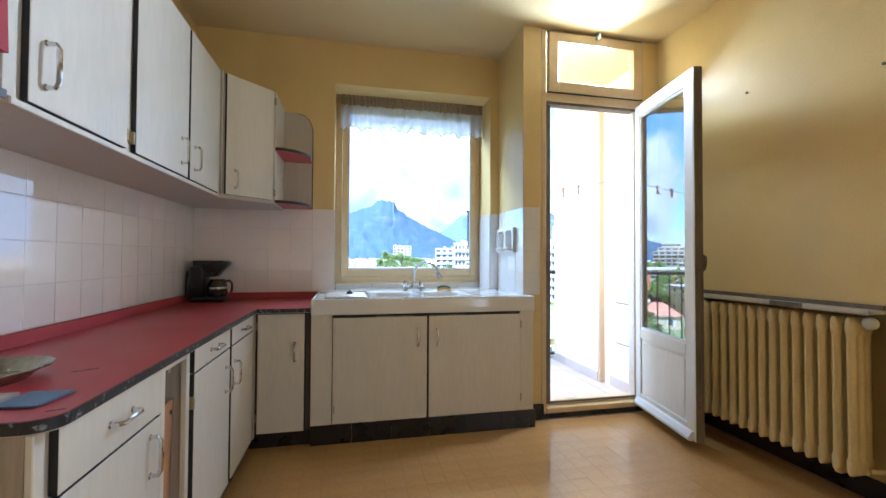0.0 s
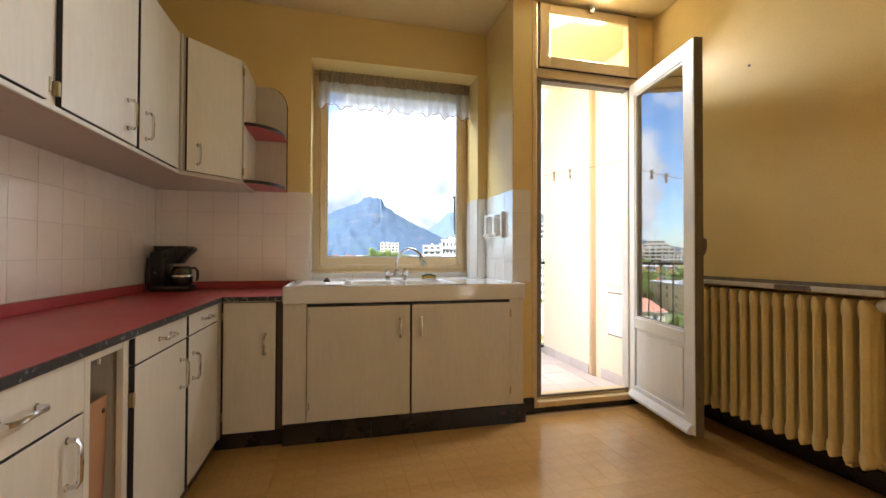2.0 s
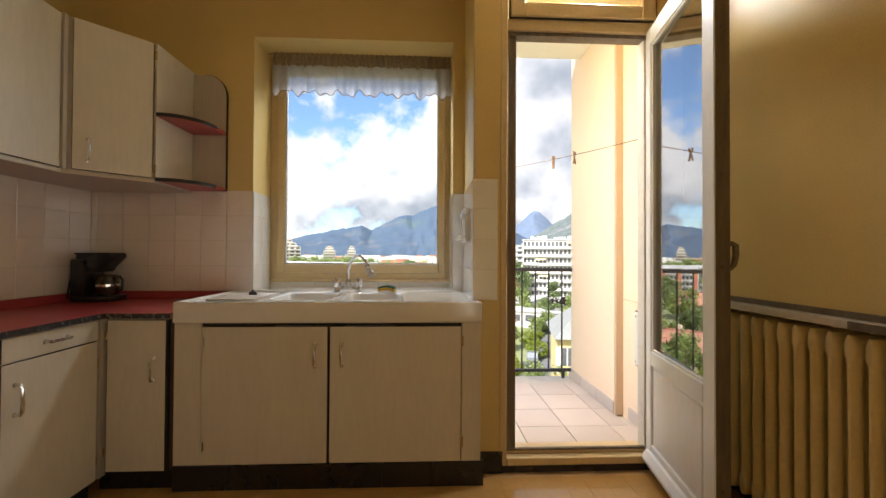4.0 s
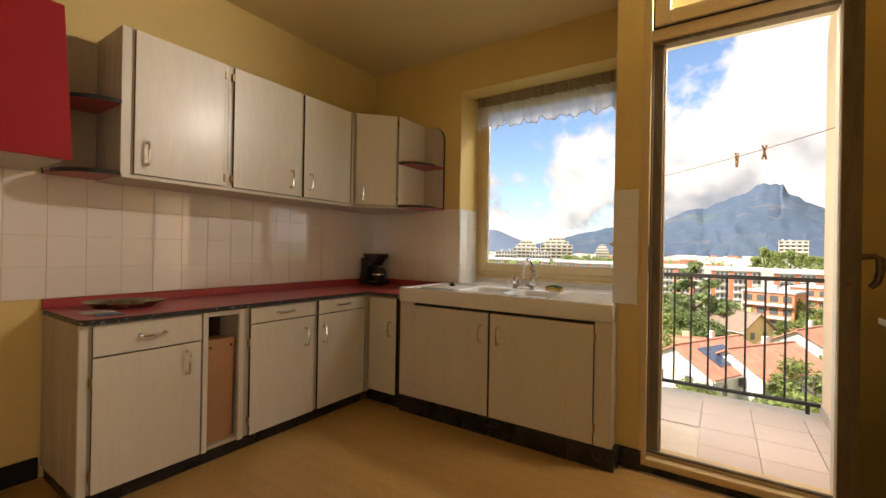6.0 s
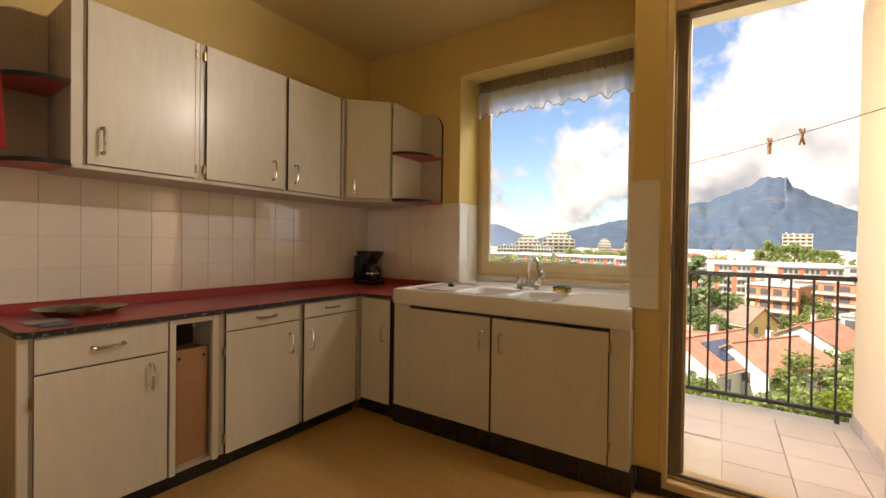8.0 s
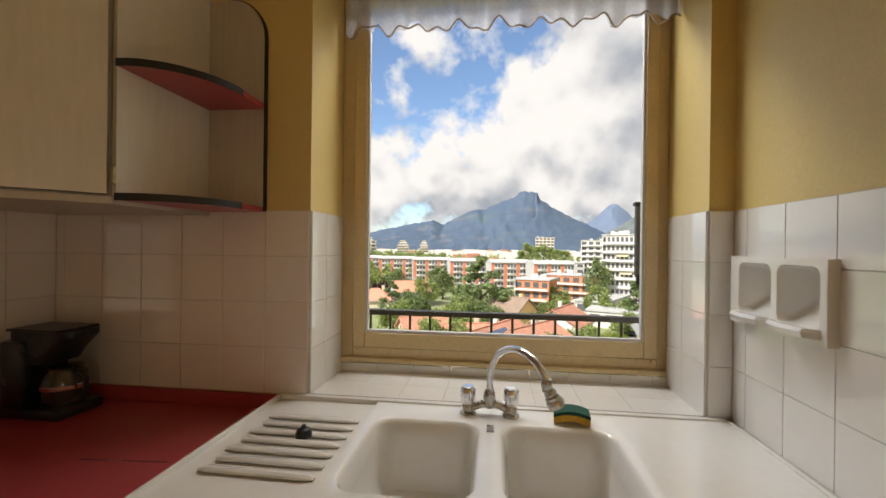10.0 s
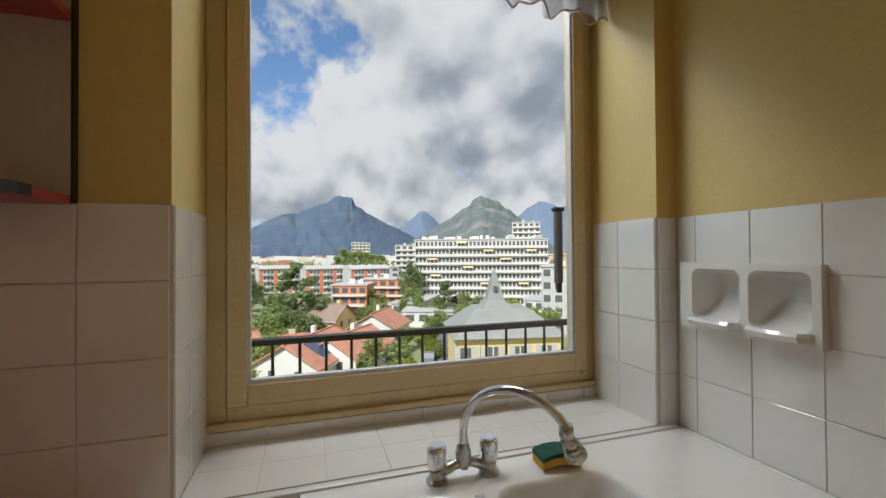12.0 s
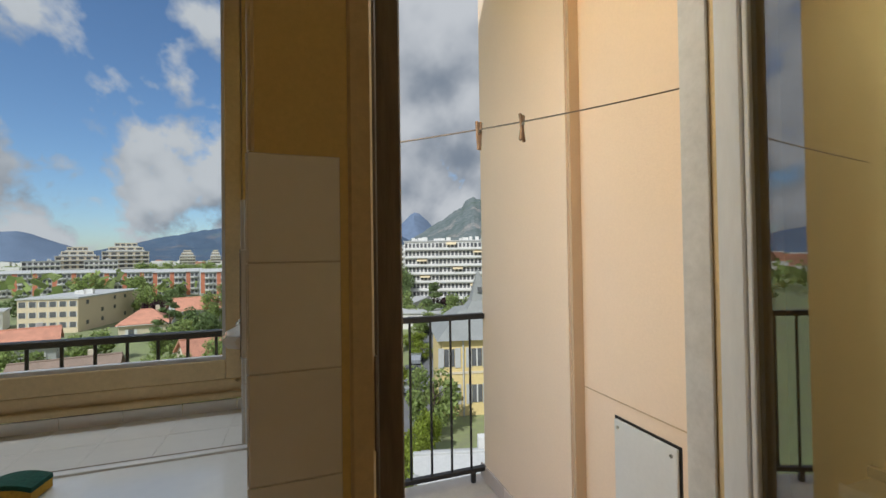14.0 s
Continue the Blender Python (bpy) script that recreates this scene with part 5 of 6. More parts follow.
# aerial haze is mixed into the mountain colours, palest blue on the farthest range
ROCK = mat("far_mountain_haze_tint", (0.095, 0.13, 0.185), 1.0, var=0.16, scale=0.004, fine=0.02, bump=0.0, tint=(0.075, 0.105, 0.15), spec=0.0, dirt=0.8, dirtcol=(0.12, 0.17, 0.15), dirtscale=0.0032, chips=(0.155, 0.16, 0.18), chipscale=0.0048)
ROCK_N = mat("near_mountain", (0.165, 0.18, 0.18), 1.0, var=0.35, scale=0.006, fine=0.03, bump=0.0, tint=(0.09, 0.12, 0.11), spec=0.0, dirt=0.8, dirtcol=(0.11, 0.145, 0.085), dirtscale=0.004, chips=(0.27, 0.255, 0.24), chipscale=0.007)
ROCK_F = mat("farthest_mountain_haze_tint", (0.16, 0.205, 0.285), 1.0, var=0.15, scale=0.004, fine=0.02, bump=0.0, spec=0.0)

EYE0 = Vector((0.3, 2.0, 1.35))


def at(yaw, dist, z=GZ):
    a = math.radians(yaw)
    return Vector((EYE0.x - dist * math.sin(a), EYE0.y + dist * math.cos(a), z))


single("ground", prism(bmesh.new(), [(-4500, -600), (4500, -600), (4500, 4600), (-4500, 4600)], GZ - 1, GZ), GRASS, (0, 0, 0), "gardens and open ground of a town far below", "ground", kind="structure")
a, b = Vector((2.5, 20, GZ)), Vector((65, 180, GZ))
d = (b - a).normalized()
s = Vector((d.y, -d.x, 0)) * 2.7
bm = bmesh.new()
loft(bm, [[(p + s).to_tuple()[:2] + (z,), (p - s).to_tuple()[:2] + (z,)] for p, z in ((a, GZ + 0.03), (b, GZ + 0.03))], close=False, cap0=False, cap1=False)
single("road", bm, ASPH, (0, 0, 0), "narrow asphalt street between gardens", "road", kind="structure")


def mountain(name, tents, dist, near, az0, az1, material, label, seed, mesa=None):
    """A ridge whose skyline is the highest of several slanting shoulders (yaw, slope, left reach, right reach, bluntness)."""
    n, k = 220, 16
    rows = []
    for j in range(k + 1):
        f = j / k
        rr = near + (dist - near) * f
        row = []
        for i in range(n + 1):
            az = az0 + (az1 - az0) * i / n
            s = 0.0
            for y0, sl, wl, wr, p in tents:
                dd = az - y0
                u = dd / wl if dd > 0 else -dd / wr
                s = max(s, sl * (1 - min(1, u) ** p))
            if mesa:
                u = (mesa[0] - az) / (mesa[0] - mesa[2])
                s += mesa[1] * min(1, max(0, u / 0.3)) * (0.72 + 0.28 * min(1, u)) * min(1, max(0, (1.12 - u) / 0.12)) * f ** 8
            nz = noise.fractal(Vector((az * 0.35, f * 3.1, seed)), 0.9, 2.1, 6)
            h = (dist * s) * (f ** 1.15) * (1 + 0.10 * nz * (1 - f * 0.6)) + dist * s * 0.034 * noise.fractal(Vector((az * 1.0, f * 8, seed + 4)), 0.7, 2.2, 6)
            p = at(az + 1.2 * nz * (1 - f), rr, EYE0.z + (GZ - EYE0.z) * (1 - f) + h)
            row.append(p)
        rows.append(row)
    bm = bmesh.new()
    loft(bm, rows, close=False, cap0=False, cap1=False)
    return single(name, bm, material, (0, 0, 0), label, "mountain", kind="structure", smooth=True)


mountain("backdrop_far_range", [(27, 0.05, 14, 7, 1.3), (-15.2, 0.108, 7, 6, 1.05), (-31, 0.118, 7, 9, 1.6), (-38, 0.15, 9, 14, 1.4), (45, 0.06, 12, 18, 1.5)], 4100, 3300, 70, -60, ROCK_F, "distant mountain range with blue haze put into its colour", 2.3)
mountain("backdrop_main_peak", [(-4.0, 0.124, 10.8, 6.0, 1.9), (-5.5, 0.119, 8, 13, 0.95), (2.3, 0.094, 8.0, 6, 1.6), (8.5, 0.066, 16, 6, 1.2)], 3400, 2200, 28, -24, ROCK, "forested flat-topped mountain with blue haze put into its colour", 5.1, (-2.3, 0.0145, -5.6))
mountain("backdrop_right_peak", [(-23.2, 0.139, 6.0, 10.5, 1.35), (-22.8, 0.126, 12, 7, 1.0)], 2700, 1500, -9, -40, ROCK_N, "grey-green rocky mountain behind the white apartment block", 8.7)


def local(ob_name, c, turn, label, category, group=""):
    return thing(ob_name, (0, 0, 0), label, category, group)


def finish(t, c, turn):
    t.matrix_basis = Matrix.Translation(c) @ pose(0, 0, 0, 0, 0, turn)


def block(c, turn, w, dp, floors, fh, wall_m, label, bays, style="balcony", roof_m=GREYW, base=0.6, accent=None, name="apartment_building", extras=True, steps=0):
    """A flat-roofed block: local x along its front, front at y = 0 facing -y."""
    t = local(name, c, turn, label, "building")
    H = base + floors * fh
    part("wall", box(-w / 2, w / 2, 0, dp, 0, H), wall_m, t)
    if style == "bays":
        bm = bmesh.new()
        loft(bm, [[(-w / 2 - 0.2, -0.5 + q, z), (w / 2 + 0.2, -0.5 + q, z), (w / 2 + 0.2, dp + 0.5 - q, z), (-w / 2 - 0.2, dp + 0.5 - q, z)] for q, z in ((0, H), (0, H + 0.25), (3.2, H + 1.5))])
        part("roof", bm, roof_m, t)
    else:
        part("roof", box(-w / 2 - 0.3, w / 2 + 0.3, -0.3, dp + 0.3, H, H + 0.35), roof_m, t)
    bw = w / bays
    win = mesh_of(box(-bw * 0.32, bw * 0.32, -0.05, 0.05, 0, fh * 0.52), "window", PANE_D)
    shut = mesh_of(box(-bw * 0.40, -bw * 0.33, -0.08, 0.02, 0, fh * 0.55), "shutter", WHITEW)
    for f in range(floors):
        z = base + f * fh
        for i in range(bays):
            x = -w / 2 + bw * (i + 0.5)
            if accent and (i % 4 in (0,)):
                continue
            piece("window", win, t, pose(x, 0, z + fh * 0.28))
        if style == "balcony":
            part("balcony", box(-w / 2 + 0.2, w / 2 - 0.2, -1.1, -0.02, z - 0.08, z + 0.10), WHITEW, t)
            part("parapet", box(-w / 2 + 0.2, w / 2 - 0.2, -1.12, -1.04, z + 0.10, z + 0.52), WHITEW, t)
            for i in range(0, bays, 9):
                x = -w / 2 + bw * i
                part("divider", box(x - 0.06 + (0.3 if i == 0 else 0), x + 0.06 + (0.3 if i == 0 else 0), -1.03, -0.02, z + 0.1, z + fh - 0.1), WHITEW, t)
        elif style == "bays":
            for i in range(bays):
                x = -w / 2 + bw * (i + 0.5)
                if i % 4 in (1, 2):
                    part("balcony", box(x - bw * 0.5, x + bw * 0.5, -0.9, -0.02, z, z + 0.75), WHITEW if i % 2 else GREYW, t)
                elif i % 4 == 0:
                    part("brick_panel", box(x - bw * 0.5, x + bw * 0.5, -0.12, -0.01, z, z + fh), accent or wall_m, t)
        elif style == "shutters":
            for i in range(bays):
                x = -w / 2 + bw * (i + 0.5)
                piece("shutter", shut, t, pose(x, 0, z + fh * 0.26))
                piece("shutter", shut, t, pose(x + bw * 0.73, 0, z + fh * 0.26))
    for k in range(steps):
        q, zz = 0.74 - 0.26 * k, H + 0.35 + 2.75 * k
        pent = part("penthouse", box(-w * q / 2, w * q / 2, 1.0 + k, dp - 1 - k, zz, zz + 2.75), wall_m, t)
        part("balcony", box(-w * q / 2 - 0.9, w * q / 2 + 0.9, 0.2 + k, 1.0 + k, zz - 0.1, zz + 0.75), WHITEW, pent)
        for i in range(4):
            x = -w * q / 2 + w * q * (i + 0.5) / 4
            part("window", box(x - w * q * 0.09, x + w * q * 0.09, 0.95 + k, 1.05 + k, zz + 0.9, zz + 2.1), PANE_D, pent)
    if extras and not steps:
        r = random.Random(int(abs(w * 13 + dp)))
        for k in range(max(2, bays // 2)):
            x = r.uniform(-w / 2 + 1, w / 2 - 1)
            q = r.uniform(0.4, 1.2)
            part("chimney", box(x - q, x + q, dp * 0.35, dp * 0.35 + 1.0, H + 0.35, H + 0.7 + r.uniform(0.3, 1.0)), WHITEW, t)
    finish(t, c, turn)
    return t


def house(c, turn, w, dp, eave, rise, wall_m, roof_m, label, gable=True, wins=2, name="house", solar=False):
    """A pitched-roof house with its ridge along local x; gable ends at both sides or hipped."""
    t = local(name, c, turn, label, "house")
    part("wall", box(-w / 2, w / 2, -dp / 2, dp / 2, 0, eave), wall_m, t)
    o = 0.5
    hip = 0 if gable else dp * 0.4
    if gable:
        for s in (-1, 1):
            bm = bmesh.new()
            loft(bm, [[(s * (w / 2 - e), -dp / 2, eave), (s * (w / 2 - e), dp / 2, eave), (s * (w / 2 - e), 0, eave + rise)] for e in (0, 0.25)])
            part("gable_wall", bm, wall_m, t)
    for s in (-1, 1):
        bm = bmesh.new()
        lo = eave - rise * o / (dp / 2)
        up = [(-w / 2 - o, s * (dp / 2 + o), lo), (w / 2 + o, s * (dp / 2 + o), lo), (w / 2 + o - hip * 1.2, 0, eave + rise), (-w / 2 - o + hip * 1.2, 0, eave + rise)]
        loft(bm, [[(x, y, z + 0.02) for x, y, z in up], [(x, y, z + 0.24) for x, y, z in up]])
        rf = part("roof_slope", bm, roof_m, t)
        if solar and s < 0:
            sl = (eave + rise - lo) / (dp / 2 + o)
            for i in range(5):
                x0 = -w * 0.30 + 1.15 * i
                pts = [(x0, -dp * 0.42), (x0 + 1.08, -dp * 0.42), (x0 + 1.08, -dp * 0.12), (x0, -dp * 0.12)]
                bm = bmesh.new()
                loft(bm, [[(x, y, eave + rise + sl * y + 0.30 + e) for x, y in pts] for e in (0, 0.06)])
                part("solar_panel", bm, SOLAR, rf)
        if not gable:
            bm = bmesh.new()
            e = s * (w / 2 + o)
            up = [(e, -dp / 2 - o, lo), (e, dp / 2 + o, lo), (s * (w / 2 + o - hip * 1.2), 0, eave + rise)]
            loft(bm, [[(x, y, z + 0.02) for x, y, z in up], [(x, y, z + 0.24) for x, y, z in up]])
            part("roof_hip", bm, roof_m, t)
    part("ridge", box(-w / 2 - o + hip * 1.2, w / 2 + o - hip * 1.2, -0.18, 0.18, eave + rise + 0.12, eave + rise + 0.34, 0.05), roof_m, t)
    bm = box(w * 0.18, w * 0.18 + 0.8, dp * 0.10, dp * 0.10 + 0.6, eave, eave + rise + 0.9)
    part("chimney", bm, wall_m, t)
    for s in (-1, 1):
        part("gutter", box(-w / 2 - o, w / 2 + o, s * (dp / 2 + o) - 0.08, s * (dp / 2 + o) + 0.08, eave - rise * o / (dp / 2) - 0.1, eave - rise * o / (dp / 2) + 0.05), WHITEW, t)
    for f in range(max(1, int(eave // 2.8))):
        for i in range(wins):
            x = -w / 2 + w * (i + 0.5) / wins
            wd = part("window", box(x - 0.5, x + 0.5, -dp / 2 - 0.04, -dp / 2 + 0.05, 0.9 + 2.8 * f, 2.2 + 2.8 * f), PANE_D, t)
            for sx in (-1, 1):
                part("shutter", box(x + sx * 0.78 - 0.26, x + sx * 0.78 + 0.26, -dp / 2 - 0.08, -dp / 2 - 0.01, 0.85 + 2.8 * f, 2.25 + 2.8 * f), WHITEW, wd)
    for s in (-1, 1):
        for yy in (-0.2, 0.2):
            part("window", box(s * w / 2 - 0.05, s * w / 2 + 0.05, yy * dp - 0.45, yy * dp + 0.45, eave - 1.7, eave - 0.5), PANE_D, t)
    finish(t, c, turn)
    return t


# apartment blocks
long_block = block(at(-23.0, 134), -23, 42.5, 13, 8, 2.62, WHITEW, "long white eight-storey apartment block with continuous balconies", 34, base=0.8)
AWN = mat("cream_awning_cloth", (0.68, 0.56, 0.36), 0.9, var=0.1, scale=1.0, fine=6)
for x, f in ((-14.5, 3), (-15.5, 5), (-6.0, 7), (2.5, 6), (-4.0, 4), (8.0, 5), (13.5, 2), (1.5, 2), (16.0, 6)):
    z = 0.8 + 2.62 * f
    bm = bmesh.new()
    loft(bm, [[(x + e, -0.05, z + 2.35), (x + e, -1.30, z + 1.70), (x + e, -1.30, z + 1.50), (x + e, -0.05, z + 2.25)] for e in (-1.6, 1.6)])
    part("awning", bm, AWN, long_block, "cream cloth awning")
block(at(-34.8, 92), -38, 12, 14, 5, 2.75, GREYW, "pale grey modern apartment building", 5, "shutters", base=0.6)
block(at(-31.4, 100), -36, 9, 10, 2, 2.9, WHITEW, "low white annexe of the modern building", 4, "balcony", base=0.4, extras=False)
block(at(-29.2, 215), -29, 14, 12, 12, 2.7, WHITEW, "white apartment tower behind the long block", 5)
block(at(-13.0, 215), -13, 12.5, 12, 8, 2.65, WHITEW, "white apartment tower with stacked balconies", 4)
block(at(-6.7, 395), -6.7, 17, 14, 10, 2.75, CREAMW, "cream high-rise block against the mountain", 5)
block(at(-9.6, 205), -10, 16, 14, 4, 2.6, GREYW, "plain grey low block", 4, "shutters")
for i, (yw, ds, ww) in enumerate(((-8.0, 176, 17), (-2.2, 184, 17), (3.4, 196, 18), (8.6, 210, 18.5), (13.4, 226, 19), (17.8, 242, 19.5), (22.0, 260, 20), (26.3, 280, 21), (30.6, 300, 22))):
    block(at(yw, ds), 14, ww, 11, 4, 2.65, GREYW, "brick-red and grey four-storey terrace block", 12, "bays", accent=REDW, extras=False, roof_m=GREYW)
block(at(-5.1, 116), -20, 9.5, 10, 3, 2.75, ORANW, "orange and white apartment house", 4, "balcony")
block(at(-9.6, 140), -24, 15, 12, 3, 2.75, ORANW, "orange and white apartment house", 5, "balcony")
BEIGE = mat("beige_render", (0.68, 0.56, 0.38), 0.9, var=0.1, scale=0.4, fine=4, bump=0.0)
beige = block(Vector((-55.7, 125.9, GZ)), -8, 12.5, 28.5, 3, 2.5, BEIGE, "beige apartment block with plain gable wall", 6, "shutters", base=0.6)
for k, y in enumerate((3.5, 9.5, 15, 20, 25)):
    for f in range(3):
        if (k * 2 + f) % 3 != 1:
            part("window", box(6.2, 6.3, y - 0.5, y + 0.5, 1.5 + 2.5 * f, 2.5 + 2.5 * f), PANE_D, beige)
block(at(30.5, 150), 20, 16, 10, 1, 4.4, WHITEW, "low white hall beside the beige block", 5, "shutters", base=0.3, extras=False)
for yw, w_, f_ in ((22.3, 21, 9), (18.3, 25, 10), (12.6, 13, 9), (9.7, 9, 9)):
    tb = block(at(yw, 345 if f_ > 8 and w_ > 15 else 470), yw, w_, 16, f_ - 2, 2.75, CREAMW, "cream stepped apartment tower on the skyline", 6, steps=2)
for yw in (25.0, 20.4):
    block(at(yw, 325), yw, 16, 12, 6, 2.7, WHITEW, "white terrace block on the skyline", 7)
block(at(32, 420), 32, 20, 12, 10, 2.7, GREYW, "grey glass tower on the skyline", 5, "shutters")

# houses
house(at(-2.4, 93), -38, 8.5, 7.5, 4.0, 2.6, YELLW, ROOFB, "yellow house with a brown tiled roof", wins=2)
house(at(-9.2, 84), 62, 10, 9, 3.4, 2.6, WHITEW, ROOFT, "white house with an orange tiled roof", wins=3)
house(at(-5.3, 64), 55, 12, 8, 3.4, 2.3, WHITEW, ROOFT, "white house with a red tiled roof", wins=3)
house(at(-0.2, 62), 62, 14, 9, 3.3, 2.6, WHITEW, ROOFT, "white house with red tiles and solar panels", wins=3, solar=True)
house(at(3.4, 67), 15, 7, 6.5, 3.0, 2.0, CREAMW, ROOFT, "low cream house with a red tiled roof", wins=2)
house(at(16.2, 116), 10, 9, 8, 3.4, 2.4, CREAMW, ROOFT, "cream house with an orange hipped roof", gable=False, wins=2)
house(at(11.6, 128), 30, 10, 8, 4.4, 2.6, GREYW, ROOFT, "grey house with a red tiled roof", wins=2)
house(at(26.0, 100), 20, 9, 8, 3.4, 2.2, GREYW, ROOFT, "grey house with an orange tiled roof", wins=2)
house(at(9.5, 74), 25, 8, 7, 3.0, 2.0, CREAMW, ROOFT, "cream house with an orange tiled roof", wins=2)
house(at(22.5, 70), 12, 10, 7, 2.8, 2.0, CREAMW, ROOFB, "low house with a brown roof", wins=2)
block(at(-12.6, 112), -30, 8, 26, 1, 3.4, GREYW, "long low garage building", 2, "shutters", extras=False)
block(at(-18.0, 98), -22, 20, 8, 1, 3.0, WHITEW, "low white pavilion in the park", 6, "shutters", extras=False)

# villa with a steep turret roof
villa = local("villa", (0, 0, 0), 0, "yellow villa with grey slate roofs and a pointed turret", "house")
part("wall", box(-5.4, 6, 0, 10, 0, 8.4), YELLW, villa)
bm = bmesh.new()
loft(bm, [[(-6.0, -0.7, 8.2), (6.7, -0.7, 8.2), (6.7, 10.7, 8.2), (-6.0, 10.7, 8.2)], [(-3.0, 3.0, 10.9), (3.4, 3.0, 10.9), (3.4, 7.0, 10.9), (-3.0, 7.0, 10.9)], [(-2.4, 4.5, 11.2), (2.8, 4.5, 11.2), (2.8, 5.5, 11.2), (-2.4, 5.5, 11.2)]])
part("roof", bm, ROOFG, villa)
bm = bmesh.new()
loft(bm, [[(sx * q - 0.4, 3.4 + sy * q + 1.2, z) for sx, sy in ((-1, -1), (1, -1), (1, 1), (-1, 1))] for q, z in ((2.2, 10.2), (1.0, 11.9), (0.50, 14.0), (0.05, 15.6))])
tr_ = part("turret_roof", bm, ROOFG, villa)
part("dormer", box(-0.62, -0.18, 3.55, 4.2, 12.9, 13.5), PANE_D, tr_)
for f in range(2):
    for i in range(4):
        x = -4.6 + 3.0 * i
        wd = part("window", box(x - 0.55, x + 0.55, -0.05, 0.05, 1.4 + 3.9 * f, 3.3 + 3.9 * f), PANE_D, villa)
        part("window_frame", box(x - 0.06, x + 0.06, -0.09, -0.05, 1.4 + 3.9 * f, 3.3 + 3.9 * f), WHITEW, wd)
        for sx in (-1, 1):
            part("shutter", box(x + sx * 0.9 - 0.3, x + sx * 0.9 + 0.3, -0.1, -0.01, 1.3 + 3.9 * f, 3.4 + 3.9 * f), GREYW, wd)
part("string_course", box(-6.05, 6.05, -0.08, -0.01, 4.5, 4.75), CREAMW, villa)
part("downpipe", cyl(bmesh.new(), (-3.1, -0.12, 0), (-3.1, -0.12, 8.2), 0.08, seg=8), GREYW, villa)
finish(villa, at(-26.4, 46), -12)

# small white garage roof and street things
house(at(-23.2, 29), -15, 6, 6, 2.4, 1.2, WHITEW, GREYW, "small white outbuilding with a grey roof", wins=1)


def car(c, turn, paint, label):
    t = local("car", c, turn, label, "car", "cars parked in the street")
    side = [(-2.0, 0.35), (2.0, 0.35), (2.05, 0.75), (1.95, 0.95), (1.0, 1.05), (0.45, 1.45), (-1.2, 1.48), (-1.85, 1.05), (-2.05, 0.9)]
    bm = bmesh.new()
    loft(bm, [[(x * q, y, 0.35 + (z - 0.35) * (q if abs(y) > 0.8 else 1)) for x, z in side] for y, q in ((-0.86, 0.97), (-0.7, 1.0), (0.7, 1.0), (0.86, 0.97))])
    part("body", bm, paint, t)
    for s in (-1, 1):
        bm = bmesh.new()
        loft(bm, [[(0.85, y, 1.06), (0.40, y, 1.38), (-1.15, y, 1.40), (-1.55, y, 1.08)] for y in (s * 0.855, s * 0.875)])
        part("side_window", bm, PANE_D, t)
        for x in (-1.25, 1.25):
            w = part("wheel", cyl(bmesh.new(), (x, s * 0.72, 0.32), (x, s * 0.90, 0.32), 0.32, seg=16), TYRE, t)
            part("rim", cyl(bmesh.new(), (x, s * 0.90, 0.32), (x, s * 0.915, 0.32), 0.2, seg=12), GREYW, w)
    for x, y in ((2.03, 0.6), (2.03, -0.6)):
        part("headlight", box(x - 0.08, x + 0.02, y - 0.18, y + 0.18, 0.65, 0.8, 0.02), METER, t)
    finish(t, c, turn)


road_turn = math.degrees(math.atan2(d.y, d.x))
for f, off, pm, lb in ((0.21, -2.0, CARB, "silver car parked at the kerb"), (0.248, -2.0, CARD, "dark car parked at the kerb"), (0.29, -2.0, CARB, "silver car parked at the kerb"), (0.44, -2.0, CARD, "dark car parked at the kerb")):
    p = a.lerp(b, f) + Vector((d.y, -d.x, 0)) * off
    car(Vector((p.x, p.y, GZ + 0.03)), road_turn, pm, lb)


# ---- trees ----
def leaf_cloud(seed, shape, n, size):
    """Many small turned leaf sprays spread through clumps; gaps between the clumps stay open."""
    g = np.random.default_rng(seed)
    clumps = []
    for _ in range(26):
        v = g.normal(size=3)
        v /= np.linalg.norm(v)
        if shape == "cone":
            h = g.uniform(0.05, 1)
            rr = (1 - h) * 0.5 + 0.03
            an = g.uniform(0, 6.283)
            clumps.append((np.array((rr * math.cos(an), rr * math.sin(an), h)), 0.07 + 0.12 * (1 - h)))
        elif shape == "column":
            h = g.uniform(0.05, 1)
            rr = 0.16 * math.sin(math.pi * min(0.95, h + 0.05)) + 0.02
            an = g.uniform(0, 6.283)
            clumps.append((np.array((rr * math.cos(an), rr * math.sin(an), h)), 0.11))
        else:
            clumps.append((np.array((v[0] * 0.36, v[1] * 0.36, 0.55 + v[2] * 0.34)) * g.uniform(0.75, 1.05), g.uniform(0.11, 0.2)))
    verts, faces = [], []
    for k in range(n):
        c, rad = clumps[k % len(clumps)]
        v = g.normal(size=3)
        v /= np.linalg.norm(v)
        p = c + v * rad * g.uniform(0.55, 1.05) * (np.array((1, 1, 0.35)) if shape == "cone" else 1)
        u = g.normal(size=3)
        u /= np.linalg.norm(u)
        w = np.cross(u, v)
        w /= np.linalg.norm(w) + 1e-9
        q = size * g.uniform(0.6, 1.3)
        i = len(verts)
        verts += [tuple(p - u * q), tuple(p + w * q * 0.6), tuple(p + u * q), tuple(p - w * q * 0.6)]
        faces.append((i, i + 1, i + 2, i + 3))
    me = bpy.data.meshes.new("crown")
    me.from_pydata(verts, [], faces)
    return me


